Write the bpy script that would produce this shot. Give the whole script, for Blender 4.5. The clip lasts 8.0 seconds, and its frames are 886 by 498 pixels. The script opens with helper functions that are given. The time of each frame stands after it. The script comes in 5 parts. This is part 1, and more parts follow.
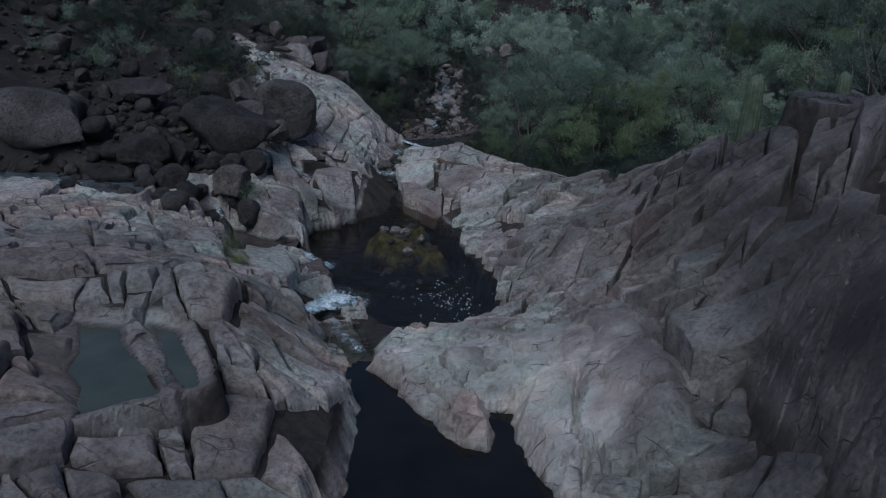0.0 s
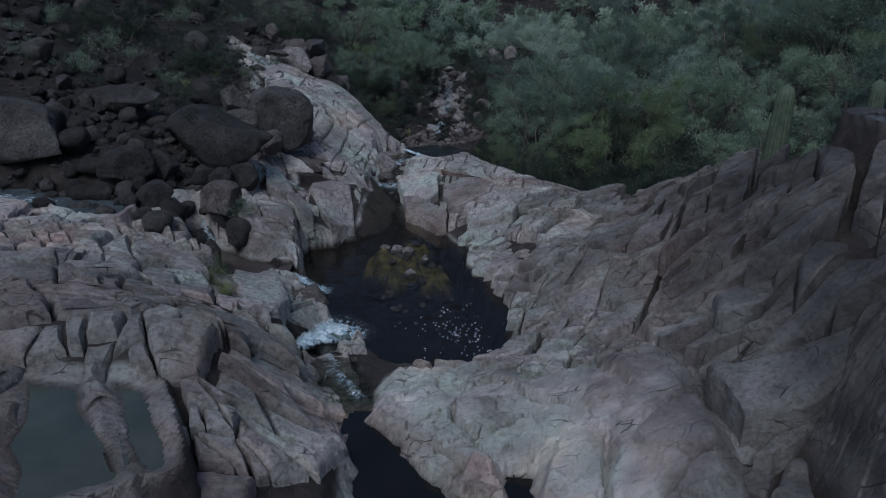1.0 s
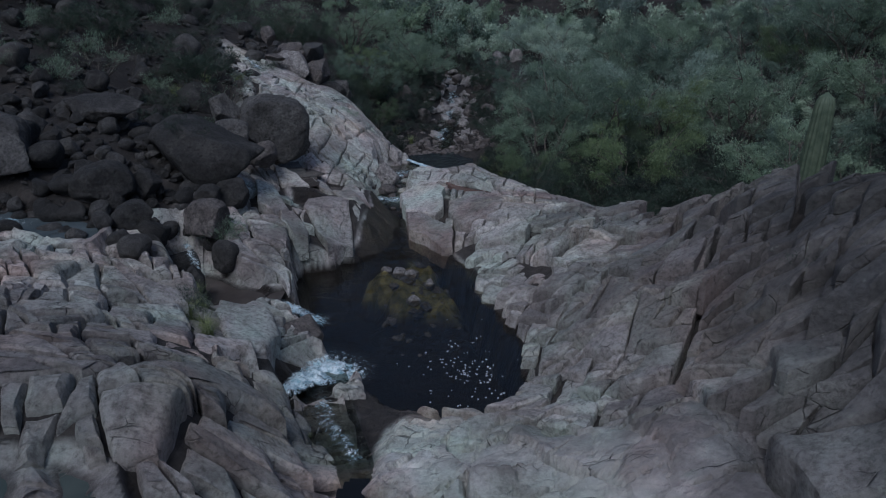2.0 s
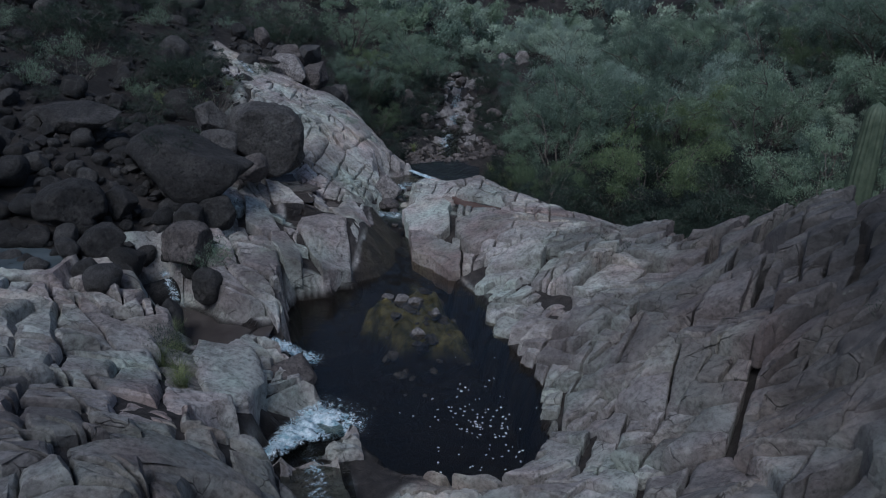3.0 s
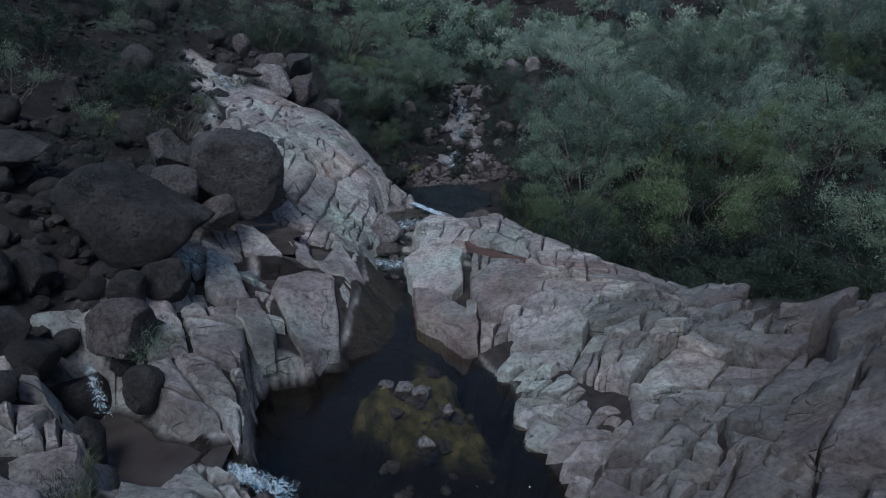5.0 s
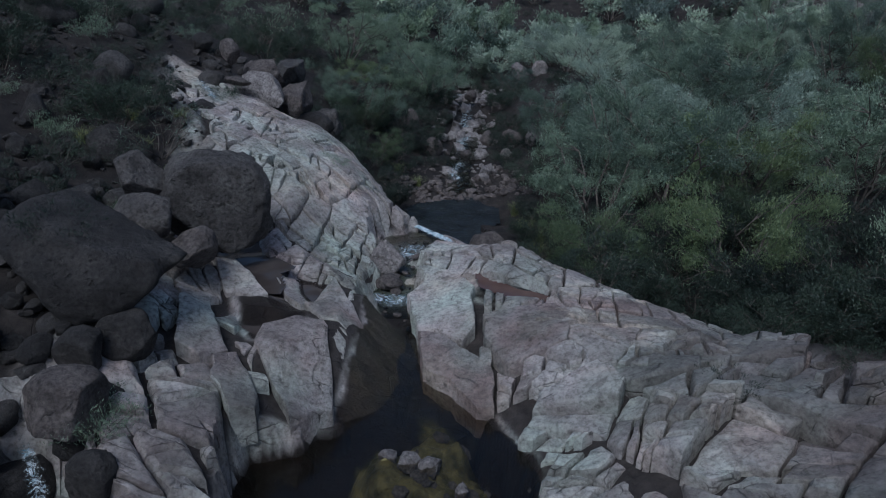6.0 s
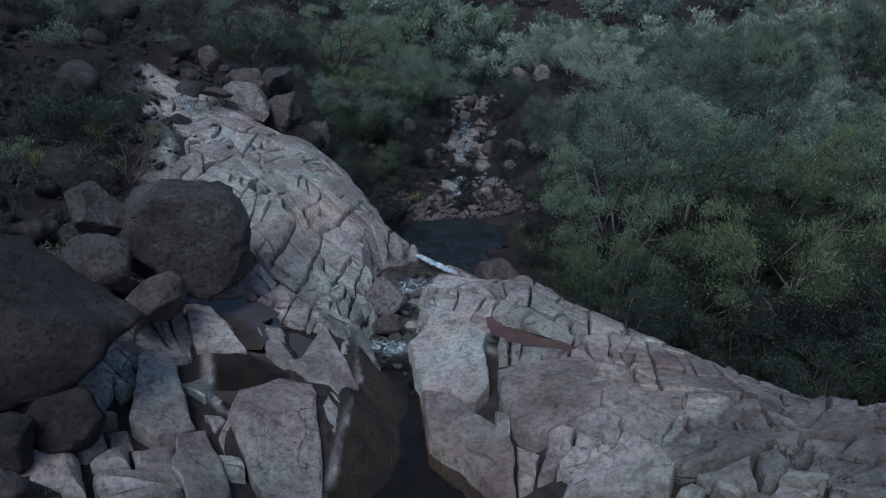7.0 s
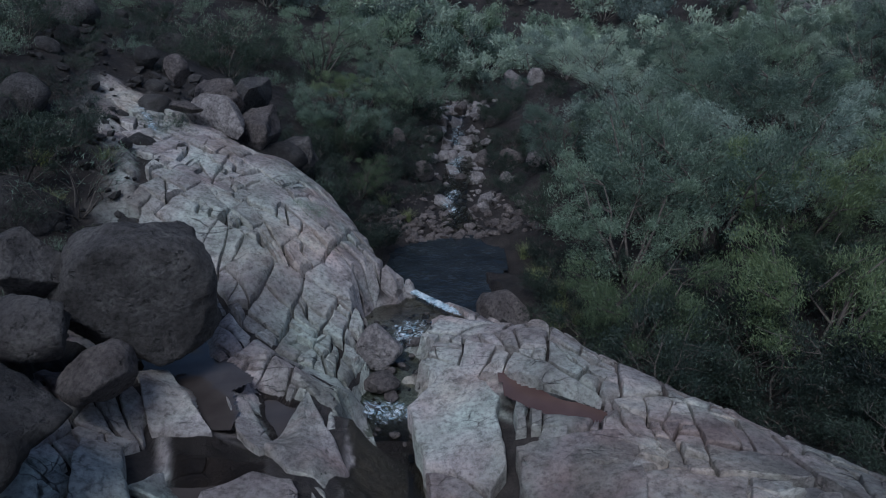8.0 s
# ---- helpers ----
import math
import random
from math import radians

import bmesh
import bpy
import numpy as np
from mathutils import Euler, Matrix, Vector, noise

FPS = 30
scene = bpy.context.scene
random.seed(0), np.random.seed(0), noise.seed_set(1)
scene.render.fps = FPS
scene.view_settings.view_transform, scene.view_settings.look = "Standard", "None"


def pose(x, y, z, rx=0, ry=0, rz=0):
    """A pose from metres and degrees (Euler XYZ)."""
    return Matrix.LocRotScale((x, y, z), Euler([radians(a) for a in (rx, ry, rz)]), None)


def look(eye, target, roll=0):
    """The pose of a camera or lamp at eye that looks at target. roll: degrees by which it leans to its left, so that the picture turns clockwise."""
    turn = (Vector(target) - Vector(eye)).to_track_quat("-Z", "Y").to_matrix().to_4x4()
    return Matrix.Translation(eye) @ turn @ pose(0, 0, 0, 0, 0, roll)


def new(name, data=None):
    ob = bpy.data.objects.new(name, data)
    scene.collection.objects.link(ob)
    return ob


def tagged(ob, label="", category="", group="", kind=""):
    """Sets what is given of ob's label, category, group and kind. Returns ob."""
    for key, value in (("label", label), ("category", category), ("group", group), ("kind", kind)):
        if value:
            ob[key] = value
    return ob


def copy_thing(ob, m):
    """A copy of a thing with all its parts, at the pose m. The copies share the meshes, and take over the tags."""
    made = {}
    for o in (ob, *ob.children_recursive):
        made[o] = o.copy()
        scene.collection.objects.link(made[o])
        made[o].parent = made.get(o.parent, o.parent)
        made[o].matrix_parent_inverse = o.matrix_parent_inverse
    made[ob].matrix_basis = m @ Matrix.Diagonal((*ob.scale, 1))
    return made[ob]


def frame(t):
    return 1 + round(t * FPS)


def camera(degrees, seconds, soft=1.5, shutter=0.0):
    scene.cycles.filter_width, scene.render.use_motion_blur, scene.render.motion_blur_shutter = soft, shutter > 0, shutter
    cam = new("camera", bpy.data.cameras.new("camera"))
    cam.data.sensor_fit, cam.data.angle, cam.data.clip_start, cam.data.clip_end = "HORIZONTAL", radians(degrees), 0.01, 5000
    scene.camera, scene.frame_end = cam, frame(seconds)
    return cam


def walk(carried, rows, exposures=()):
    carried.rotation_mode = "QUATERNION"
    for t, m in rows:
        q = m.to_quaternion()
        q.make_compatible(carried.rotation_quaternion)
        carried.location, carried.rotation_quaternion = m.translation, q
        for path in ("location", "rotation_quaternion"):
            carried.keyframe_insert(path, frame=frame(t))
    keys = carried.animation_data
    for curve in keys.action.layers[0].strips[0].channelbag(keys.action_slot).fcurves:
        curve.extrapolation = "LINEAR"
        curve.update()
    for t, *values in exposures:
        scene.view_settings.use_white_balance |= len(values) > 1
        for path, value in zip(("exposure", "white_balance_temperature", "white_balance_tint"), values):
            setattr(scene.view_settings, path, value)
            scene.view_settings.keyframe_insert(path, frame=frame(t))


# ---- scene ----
cam = camera(61.5, 8.0, 1.1)
PATH = [
    (0, (0.389, 0.721, 6.876), (0.340, 2.572, 6.122), 0.23),
    (0.5, (0.320, 1.401, 6.877), (0.268, 3.252, 6.123), 0.20),
    (1, (0.251, 2.116, 6.846), (0.199, 3.968, 6.091), 0.24),
    (1.5, (0.178, 2.858, 6.800), (0.124, 4.710, 6.047), 0.21),
    (3, (-0.073, 5.277, 6.617), (-0.132, 7.130, 5.866), 0.21),
    (3.5, (-0.172, 6.124, 6.566), (-0.229, 7.977, 5.816), 0.29),
    (4, (-0.242, 6.995, 6.521), (-0.300, 8.848, 5.771), 0.24),
    (4.5, (-0.326, 7.882, 6.497), (-0.384, 9.735, 5.746), 0.27),
    (6, (-0.645, 10.655, 6.390), (-0.701, 12.508, 5.640), 0.30),
    (6.5, (-0.778, 11.594, 6.359), (-0.829, 13.448, 5.609), 0.32),
    (7, (-0.905, 12.537, 6.336), (-0.945, 14.391, 5.586), 0.24),
    (7.5, (-1.030, 13.488, 6.305), (-1.054, 15.342, 5.554), 0.10),
    (8, (-1.176, 14.449, 6.258), (-1.179, 16.303, 5.507), -0.06),
]
walk(cam, [(t, look(eye, target, roll)) for t, eye, target, roll in PATH], [(0.0, -0.06, 5550, 9), (1.5, 0.02, 5550, 9), (3.0, 0.17, 5550, 8), (6.5, 0.25, 5500, 9), (8.0, 0.25, 5500, 10)])

# ---- world, sun and exposure ----
world = bpy.data.worlds.new("dusk_sky")
scene.world = world
world.use_nodes = True
wt = world.node_tree
sky = wt.nodes.new("ShaderNodeTexSky")
sky.sky_type, sky.sun_disc = "NISHITA", False
sky.sun_elevation, sky.sun_rotation = radians(50), radians(198)
sky.dust_density, sky.ozone_density = 2.0, 1.2
wt.links.new(sky.outputs["Color"], wt.nodes["Background"].inputs["Color"])
wt.nodes["Background"].inputs["Strength"].default_value = 0.075
sun = new("sun", bpy.data.lights.new("sun", "SUN"))
sun.data.energy, sun.data.angle, sun.data.color = 1.15, radians(24), (1.0, 0.97, 0.94)
sun.matrix_world = look((0, 0, 0), (0.2, 0.62, -1.0))


# ---- numbers for relief ----
def hashed(ix, iy, seed):
    """Random numbers from 0 to 1 on a whole-number lattice."""
    n = (ix.astype(np.int64) * 374761393 + iy.astype(np.int64) * 668265263 + seed * 1274126177) & 0x7FFFFFFF
    n = ((n ^ (n >> 13)) * 1103515245 + 12345) & 0x7FFFFFFF
    n = ((n ^ (n >> 16)) * 1597334677) & 0x7FFFFFFF
    return (n >> 7) / float(1 << 24)


def value_noise(x, y, seed):
    ix, iy = np.floor(x), np.floor(y)
    u, v = x - ix, y - iy
    u, v = u * u * (3 - 2 * u), v * v * (3 - 2 * v)
    a, b = hashed(ix, iy, seed), hashed(ix + 1, iy, seed)
    c, d = hashed(ix, iy + 1, seed), hashed(ix + 1, iy + 1, seed)
    return (a * (1 - u) + b * u) * (1 - v) + (c * (1 - u) + d * u) * v - 0.5


def fbm(x, y, seed, octaves=4, gain=0.5):
    total, amp, f = 0.0, 1.0, 1.0
    for k in range(octaves):
        total = total + amp * value_noise(x * f + 17.3 * k, y * f - 9.1 * k, seed + k)
        amp, f = amp * gain, f * 2.03
    return total


def blocks(x, y, size, turn, stretch, seed, warp=0.25):
    """Jointed rock: for each place its block's three random numbers, its offset from the block's middle and the distance to the joint."""
    c, s = math.cos(turn), math.sin(turn)
    u, v = (x * c + y * s) / (size * stretch), (-x * s + y * c) / size
    u, v = u + warp * fbm(u * 0.9, v * 0.9, seed + 50, 3), v + warp * fbm(u * 0.9 + 40, v * 0.9, seed + 60, 3)
    iu, iv = np.floor(u), np.floor(v)
    best, second = np.full(x.shape, 9.0), np.full(x.shape, 9.0)
    r1, r2, r3, ou, ov = (np.zeros(x.shape) for _ in range(5))
    for a in (-1, 0, 1):
        for b in (-1, 0, 1):
            ju, jv = iu + a, iv + b
            du = u - (ju + 0.12 + 0.76 * hashed(ju, jv, seed))
            dv = v - (jv + 0.12 + 0.76 * hashed(ju, jv, seed + 1))
            d = np.maximum(np.abs(du + 0.35 * dv), np.abs(dv - 0.2 * du)) * 0.55 + np.hypot(du, dv) * 0.45
            near = d < best
            second = np.where(near, best, np.minimum(second, d))
            best = np.where(near, d, best)
            r1, r2, r3 = (np.where(near, hashed(ju, jv, seed + k), r) for k, r in ((2, r1), (3, r2), (4, r3)))
            ou, ov = np.where(near, du, ou), np.where(near, dv, ov)
    return r1 - 0.5, r2 - 0.5, r3 - 0.5, ou, ov, (second - best) * size


def outline_distance(x, y, poly):
    """Signed distance to a closed outline: negative inside."""
    d, inside = np.full(x.shape, 1e9), np.zeros(x.shape, bool)
    for (ax, ay), (bx, by) in zip(poly, poly[1:] + poly[:1]):
        ex, ey = bx - ax, by - ay
        k = np.clip(((x - ax) * ex + (y - ay) * ey) / (ex * ex + ey * ey), 0, 1)
        d = np.minimum(d, np.hypot(x - ax - k * ex, y - ay - k * ey))
        cross = (ay > y) != (by > y)
        inside ^= cross & (x < ax + (y - ay) * ex / (ey if abs(ey) > 1e-9 else 1e-9))
    return np.where(inside, -d, d)


def smooth(e0, e1, v):
    k = np.clip((v - e0) / (e1 - e0), 0, 1)
    return k * k * (3 - 2 * k)


# ---- the lie of the land: crests, feet and beds of the gorge ----
LAND = {
    "near_lip": [(-1.3, 12.6, 0.35), (-0.7, 12.6, 0.45), (0.1, 12.3, 0.5), (0.8, 12.8, 0.5)],
    "nose": [(-0.6, 10.5, 1.05), (-0.1, 9.6, 1.15), (0.55, 9.1, 1.1), (0.3, 10.6, 1.15), (0.2, 11.6, 0.8)],
    "pool_edge_right": [(1.4, 14.2, 0.35), (1.45, 15.6, 0.3), (1.05, 16.9, 0.3), (0.65, 18.2, 0.25), (0.2, 19.4, 0.25), (-0.5, 20.7, 0.35), (-1.1, 21.8, 0.45), (-1.25, 23.3, 0.5)],
    "pool_edge_left": [(-2.3, 23.0, 0.55), (-2.4, 21.3, 0.5), (-2.75, 19.6, 0.42), (-3.5, 19.3, 0.9), (-3.5, 18.0, 0.95), (-3.4, 17.2, 0.85), (-2.9, 15.9, 0.42), (-2.5, 15.0, 0.35), (-2.3, 14.0, 0.6)],
    "dome": [(1.4, 12.4, 0.85), (2.4, 10.5, 1.75), (2.9, 8.9, 1.85), (2.35, 8.1, 1.3), (2.4, 6.0, 1.1), (3.3, 9.6, 1.95)],
    "wall_foot": [(3.6, 6.0, 1.9), (3.9, 8.5, 2.1), (3.4, 11.8, 2.05), (3.5, 12.7, 1.95), (2.8, 14.9, 1.4), (3.9, 15.3, 1.7)],
    "wall_face": [(4.6, 6.0, 3.2), (4.6, 9.0, 3.3), (5.1, 12.3, 4.2), (4.9, 15.0, 2.7)],
    "wall_top": [(7.5, 5.0, 5.6), (6.4, 9.5, 4.9), (6.0, 12.2, 4.72), (7.5, 12.0, 4.75), (10.0, 9.0, 6.5)],
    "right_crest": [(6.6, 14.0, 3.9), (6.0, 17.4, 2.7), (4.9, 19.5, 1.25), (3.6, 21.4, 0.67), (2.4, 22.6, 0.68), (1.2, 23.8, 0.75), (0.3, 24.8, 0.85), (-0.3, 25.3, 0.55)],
    "right_slabs": [(2.1, 16.6, 0.95), (2.3, 18.6, 1.15), (3.5, 18.2, 1.15), (4.4, 17.6, 1.75), (1.2, 20.8, 0.95), (2.0, 21.7, 0.85), (0.4, 22.4, 0.85)],
    "behind_crest": [(9.0, 13.5, 2.6), (7.8, 18.4, 1.7), (6.6, 20.8, 0.4), (5.0, 22.9, -0.5), (3.4, 24.3, -0.7), (2.0, 25.6, -0.9), (1.2, 27.0, -1.0)],
    "thicket_floor": [(4.0, 29.0, -0.5), (9.0, 25.0, 0.0), (9.0, 32.0, 0.2), (5.0, 38.0, 0.2), (11.0, 45.0, 0.9), (3.0, 50.0, 0.6)],
    "near_left": [(-1.7, 8.0, 1.9), (-2.3, 8.7, 2.25), (-1.25, 9.4, 1.35), (-1.8, 10.4, 1.2), (-1.9, 11.9, 0.6), (-2.8, 9.9, 2.65), (-4.3, 9.5, 3.0), (-4.5, 7.0, 2.95), (-7.5, 8.0, 3.5), (-2.0, 5.0, 1.9)],
    "left_shelf": [(-2.8, 12.4, 1.45), (-3.8, 13.7, 1.3), (-3.8, 14.9, 0.9), (-5.3, 13.5, 2.0), (-5.9, 15.2, 1.75), (-7.5, 13.0, 2.6), (-10.0, 14.5, 2.3)],
    "left_bank": [(-4.7, 19.2, 1.4), (-6.2, 17.5, 1.9), (-7.3, 18.2, 2.2), (-10.5, 20.5, 2.9), (-7.6, 21.0, 2.8), (-4.9, 21.4, 1.6), (-6.2, 24.0, 2.4)],
    "slab_ridge": [(-4.0, 23.3, 1.2), (-3.4, 25.1, 1.15), (-4.1, 25.5, 1.9), (-5.6, 27.6, 2.5), (-4.1, 28.6, 2.1), (-3.3, 27.9, 1.55), (-2.7, 22.0, 0.7), (-6.9, 28.6, 2.85), (-8.0, 30.0, 3.1)],
    "ridge_edge": [(-2.0, 26.4, 0.75), (-2.6, 28.0, 0.95), (-3.6, 29.6, 1.3), (-4.5, 29.7, 2.1), (-5.7, 29.4, 2.55), (-6.8, 30.0, 2.85), (-7.6, 30.6, 3.05)],
    "under_ridge": [(-3.2, 30.6, -0.6), (-3.3, 33.0, -0.7), (-4.8, 31.6, 1.2), (-6.2, 31.0, 2.6), (-6.5, 34.5, 2.2)],
    "left_hill": [(-9.0, 28.0, 3.4), (-9.0, 23.0, 3.2), (-13.0, 23.0, 4.6), (-13.0, 31.0, 5.2), (-8.0, 34.0, 3.6), (-11.0, 42.0, 3.8), (-20.0, 18.0, 6.5), (-16.0, 8.0, 5.5)],
    "stream_bed": [(0.3, 34.5, -1.1), (-0.2, 38.0, -1.25), (0.0, 43.0, -1.35), (-0.6, 50.0, -1.3), (0.0, 62.0, -0.8)],
    "stream_bank": [(-3.2, 38.5, -0.2), (-5.0, 43.0, 1.2), (2.0, 37.0, -0.3), (2.4, 44.0, 0.2), (-6.0, 56.0, 2.5)],
    "far_slope": [(18.0, 58.0, 1.0), (8.0, 75.0, 2.6), (30.0, 72.0, 5.0), (0.0, 100.0, 10.0), (45.0, 110.0, 24.0), (-45.0, 75.0, 26.0), (0.0, 122.0, 55.0), (0.0, 150.0, 130.0), (90.0, 180.0, 110.0), (-90.0, 150.0, 110.0)],
    "side_slope": [(-45.0, 20.0, 22.0), (-100.0, 10.0, 75.0), (45.0, 20.0, 22.0), (100.0, 10.0, 75.0), (30.0, -10.0, 14.0), (-5.0, -40.0, 8.0), (-30.0, -20.0, 14.0)],
}

POOL = [(-3.5, 18.7), (-3.4, 17.4), (-3.0, 16.3), (-2.5, 15.4), (-1.9, 14.4), (-0.9, 13.4), (0.1, 12.95), (0.8, 13.4), (1.2, 14.4), (1.25, 15.4), (0.85, 16.6), (0.5, 17.7), (0.3, 18.9), (-0.2, 19.8), (-0.7, 20.8), (-1.25, 21.6), (-1.45, 22.6), (-2.3, 22.6), (-2.2, 21.0), (-2.35, 20.0), (-2.5, 19.4), (-2.85, 18.95), (-3.1, 18.9)]
NEAR_POOL = [(-1.15, 10.75), (-0.8, 10.5), (-0.5, 9.8), (0.0, 9.1), (0.4, 8.8), (0.75, 8.65), (0.85, 9.5), (1.2, 9.5), (1.1, 8.9), (1.3, 8.4), (1.6, 7.6), (1.9, 6.0), (1.7, 4.9), (1.1, 4.2), (0.3, 3.9), (-0.5, 4.3), (-0.9, 5.4), (-0.95, 7.7), (-0.9, 8.7), (-1.05, 9.6), (-1.3, 10.5)]
LEFT_POOL = [(-13.0, 18.6), (-10.5, 17.6), (-8.8, 17.4), (-7.2, 16.9), (-6.5, 16.2), (-6.5, 15.6), (-8.8, 15.9), (-11.0, 16.3), (-14.0, 16.6)]
SIDE_POOL = [(-5.5, 17.6), (-4.9, 17.1), (-4.2, 16.7), (-3.75, 16.6), (-3.5, 16.6), (-3.5, 16.3), (-3.8, 15.6), (-4.3, 15.4), (-4.7, 15.9), (-5.2, 16.7), (-5.9, 17.2)]
FAR_POOL = [(-2.0, 27.6), (-0.9, 27.0), (-0.2, 27.4), (0.1, 28.6), (-0.1, 30.3), (0.0, 32.3), (-0.2, 33.3), (-1.1, 33.0), (-2.0, 32.6), (-2.6, 31.8), (-2.6, 29.5)]
PUDDLE_A = [(-4.4, 8.85), (-3.8, 8.75), (-3.15, 7.9), (-2.75, 7.3), (-3.4, 6.95), (-4.0, 7.75)]
PUDDLE_B = [(-3.5, 8.95), (-3.1, 8.75), (-2.65, 8.1), (-2.5, 7.55), (-2.7, 7.6), (-3.1, 8.2)]
RED_PUDDLE = [(-0.45, 23.7), (-0.15, 23.2), (0.55, 22.85), (0.95, 22.6), (0.75, 22.35), (0.15, 22.5), (-0.35, 22.95)]
WET_A = [(-4.3, 21.45), (-4.04, 21.55), (-3.65, 21.4), (-3.3, 21.3), (-3.2, 20.95), (-3.6, 20.7), (-3.75, 20.4), (-4.1, 20.81)]
WET_B = [(-5.38, 23.32), (-5.19, 23.75), (-4.56, 24.02), (-4.27, 23.17), (-3.96, 22.84), (-3.75, 22.65), (-3.95, 22.43), (-3.7, 21.7), (-3.82, 21.65), (-4.34, 22.33), (-4.75, 22.62), (-5.13, 22.6)]
WET_C = [(-3.68, 22.84), (-3.32, 22.8), (-2.98, 22.5), (-3.0, 22.2), (-3.1, 21.75), (-3.2, 21.86), (-3.45, 22.4)]
TOP_PUDDLE = [(5.6, 12.25), (5.85, 12.45), (6.1, 12.0), (5.95, 11.7), (5.75, 11.8)]
BEDROCK = [(-2.0, 27.0), (-3.6, 29.9), (-4.7, 30.0), (-6.2, 30.2), (-7.4, 31.0), (-8.4, 31.0), (-8.0, 29.4), (-6.8, 27.0), (-6.0, 24.0), (-5.9, 21.5), (-5.7, 19.0), (-5.9, 17.4), (-7.0, 15.6), (-14.0, 15.6), (-14.0, -2.0), (14.0, -2.0), (11.0, 13.0), (7.4, 17.6), (5.3, 20.6), (3.7, 22.6), (1.4, 24.7), (0.6, 26.2), (-0.6, 27.2)]


# each hollow: outline, water level, depth, steepness of its banks, width of its shelf
HOLES = ((POOL, 0.0, 1.3, 5, 0.5), (NEAR_POOL, 0.85, 1.2, 2.6, 0.5), (LEFT_POOL, 1.9, 0.4, 1.5, 0.8), (SIDE_POOL, 0.6, 0.3, 2, 0.5), (FAR_POOL, -1.1, 0.7, 2.5, 0.8),
         (PUDDLE_A, 2.5, 0.14, 0.45, 0.3), (PUDDLE_B, 2.45, 0.14, 0.45, 0.3), (RED_PUDDLE, 0.68, 0.12, 1.2, 0.15), (WET_A, 0.95, 0.14, 0.45, 0.2), (WET_B, 1.13, 0.14, 0.45, 0.25), (WET_C, 0.78, 0.16, 0.45, 0.2), (TOP_PUDDLE, 4.72, 0.1, 0.6, 0.15))
# run-off channels: x, y, level, radius
CHANNELS = ((-1.85, 22.9, 0.08, 0.45), (-1.9, 23.6, 0.16, 0.42), (-1.95, 24.4, 0.2, 0.42), (-1.9, 25.2, 0.23, 0.42), (-1.95, 26.0, 0.25, 0.55), (-1.5, 26.4, 0.22, 0.5), (-1.1, 26.1, 0.2, 0.3), (-0.75, 25.75, 0.2, 0.22), (-1.15, 10.9, 0.72, 0.18), (-1.3, 11.4, 0.58, 0.2), (-1.6, 12.1, 0.38, 0.3), (-1.9, 12.9, 0.2, 0.4), (-2.2, 13.8, 0.02, 0.45),
            (-3.35, 16.33, 0.42, 0.18), (-3.02, 16.3, 0.2, 0.24), (-2.7, 16.33, -0.06, 0.3), (-2.75, 13.0, 0.36, 0.18), (-2.6, 13.5, 0.26, 0.24), (-2.45, 14.0, 0.12, 0.34), (-2.2, 14.5, -0.06, 0.5))


def base_height(x, y):
    pts = []
    for line in LAND.values():
        for (a, b, c), (d, e, f) in zip(line, line[1:] + [line[-1]]):
            n = 2 if abs(a - d) + abs(b - e) < 6 else 1
            pts += [(a + (d - a) * k / n, b + (e - b) * k / n, c + (f - c) * k / n) for k in range(n)]
    pts = np.array(sorted(set(pts)))
    keep = [0]
    for n in range(1, len(pts)):
        if np.hypot(*(pts[keep, :2] - pts[n, :2]).T).min() > 0.3:
            keep.append(n)
    pts = pts[keep]
    kernel = lambda r: -np.sqrt(r * r + 0.09)
    gap = np.hypot(pts[:, None, 0] - pts[None, :, 0], pts[:, None, 1] - pts[None, :, 1])
    n = len(pts)
    full = np.zeros((n + 3, n + 3))
    full[:n, :n] = kernel(gap) - 0.02 * np.eye(n)
    full[:n, n], full[:n, n + 1:] = 1, pts[:, :2]
    full[n:, :n] = full[:n, n:].T
    w = np.linalg.solve(full, np.r_[pts[:, 2], 0, 0, 0])
    out = w[n] + w[n + 1] * x + w[n + 2] * y
    for (a, b, _), k in zip(pts, w):
        out = out + k * kernel(np.hypot(x - a, y - b))
    return out


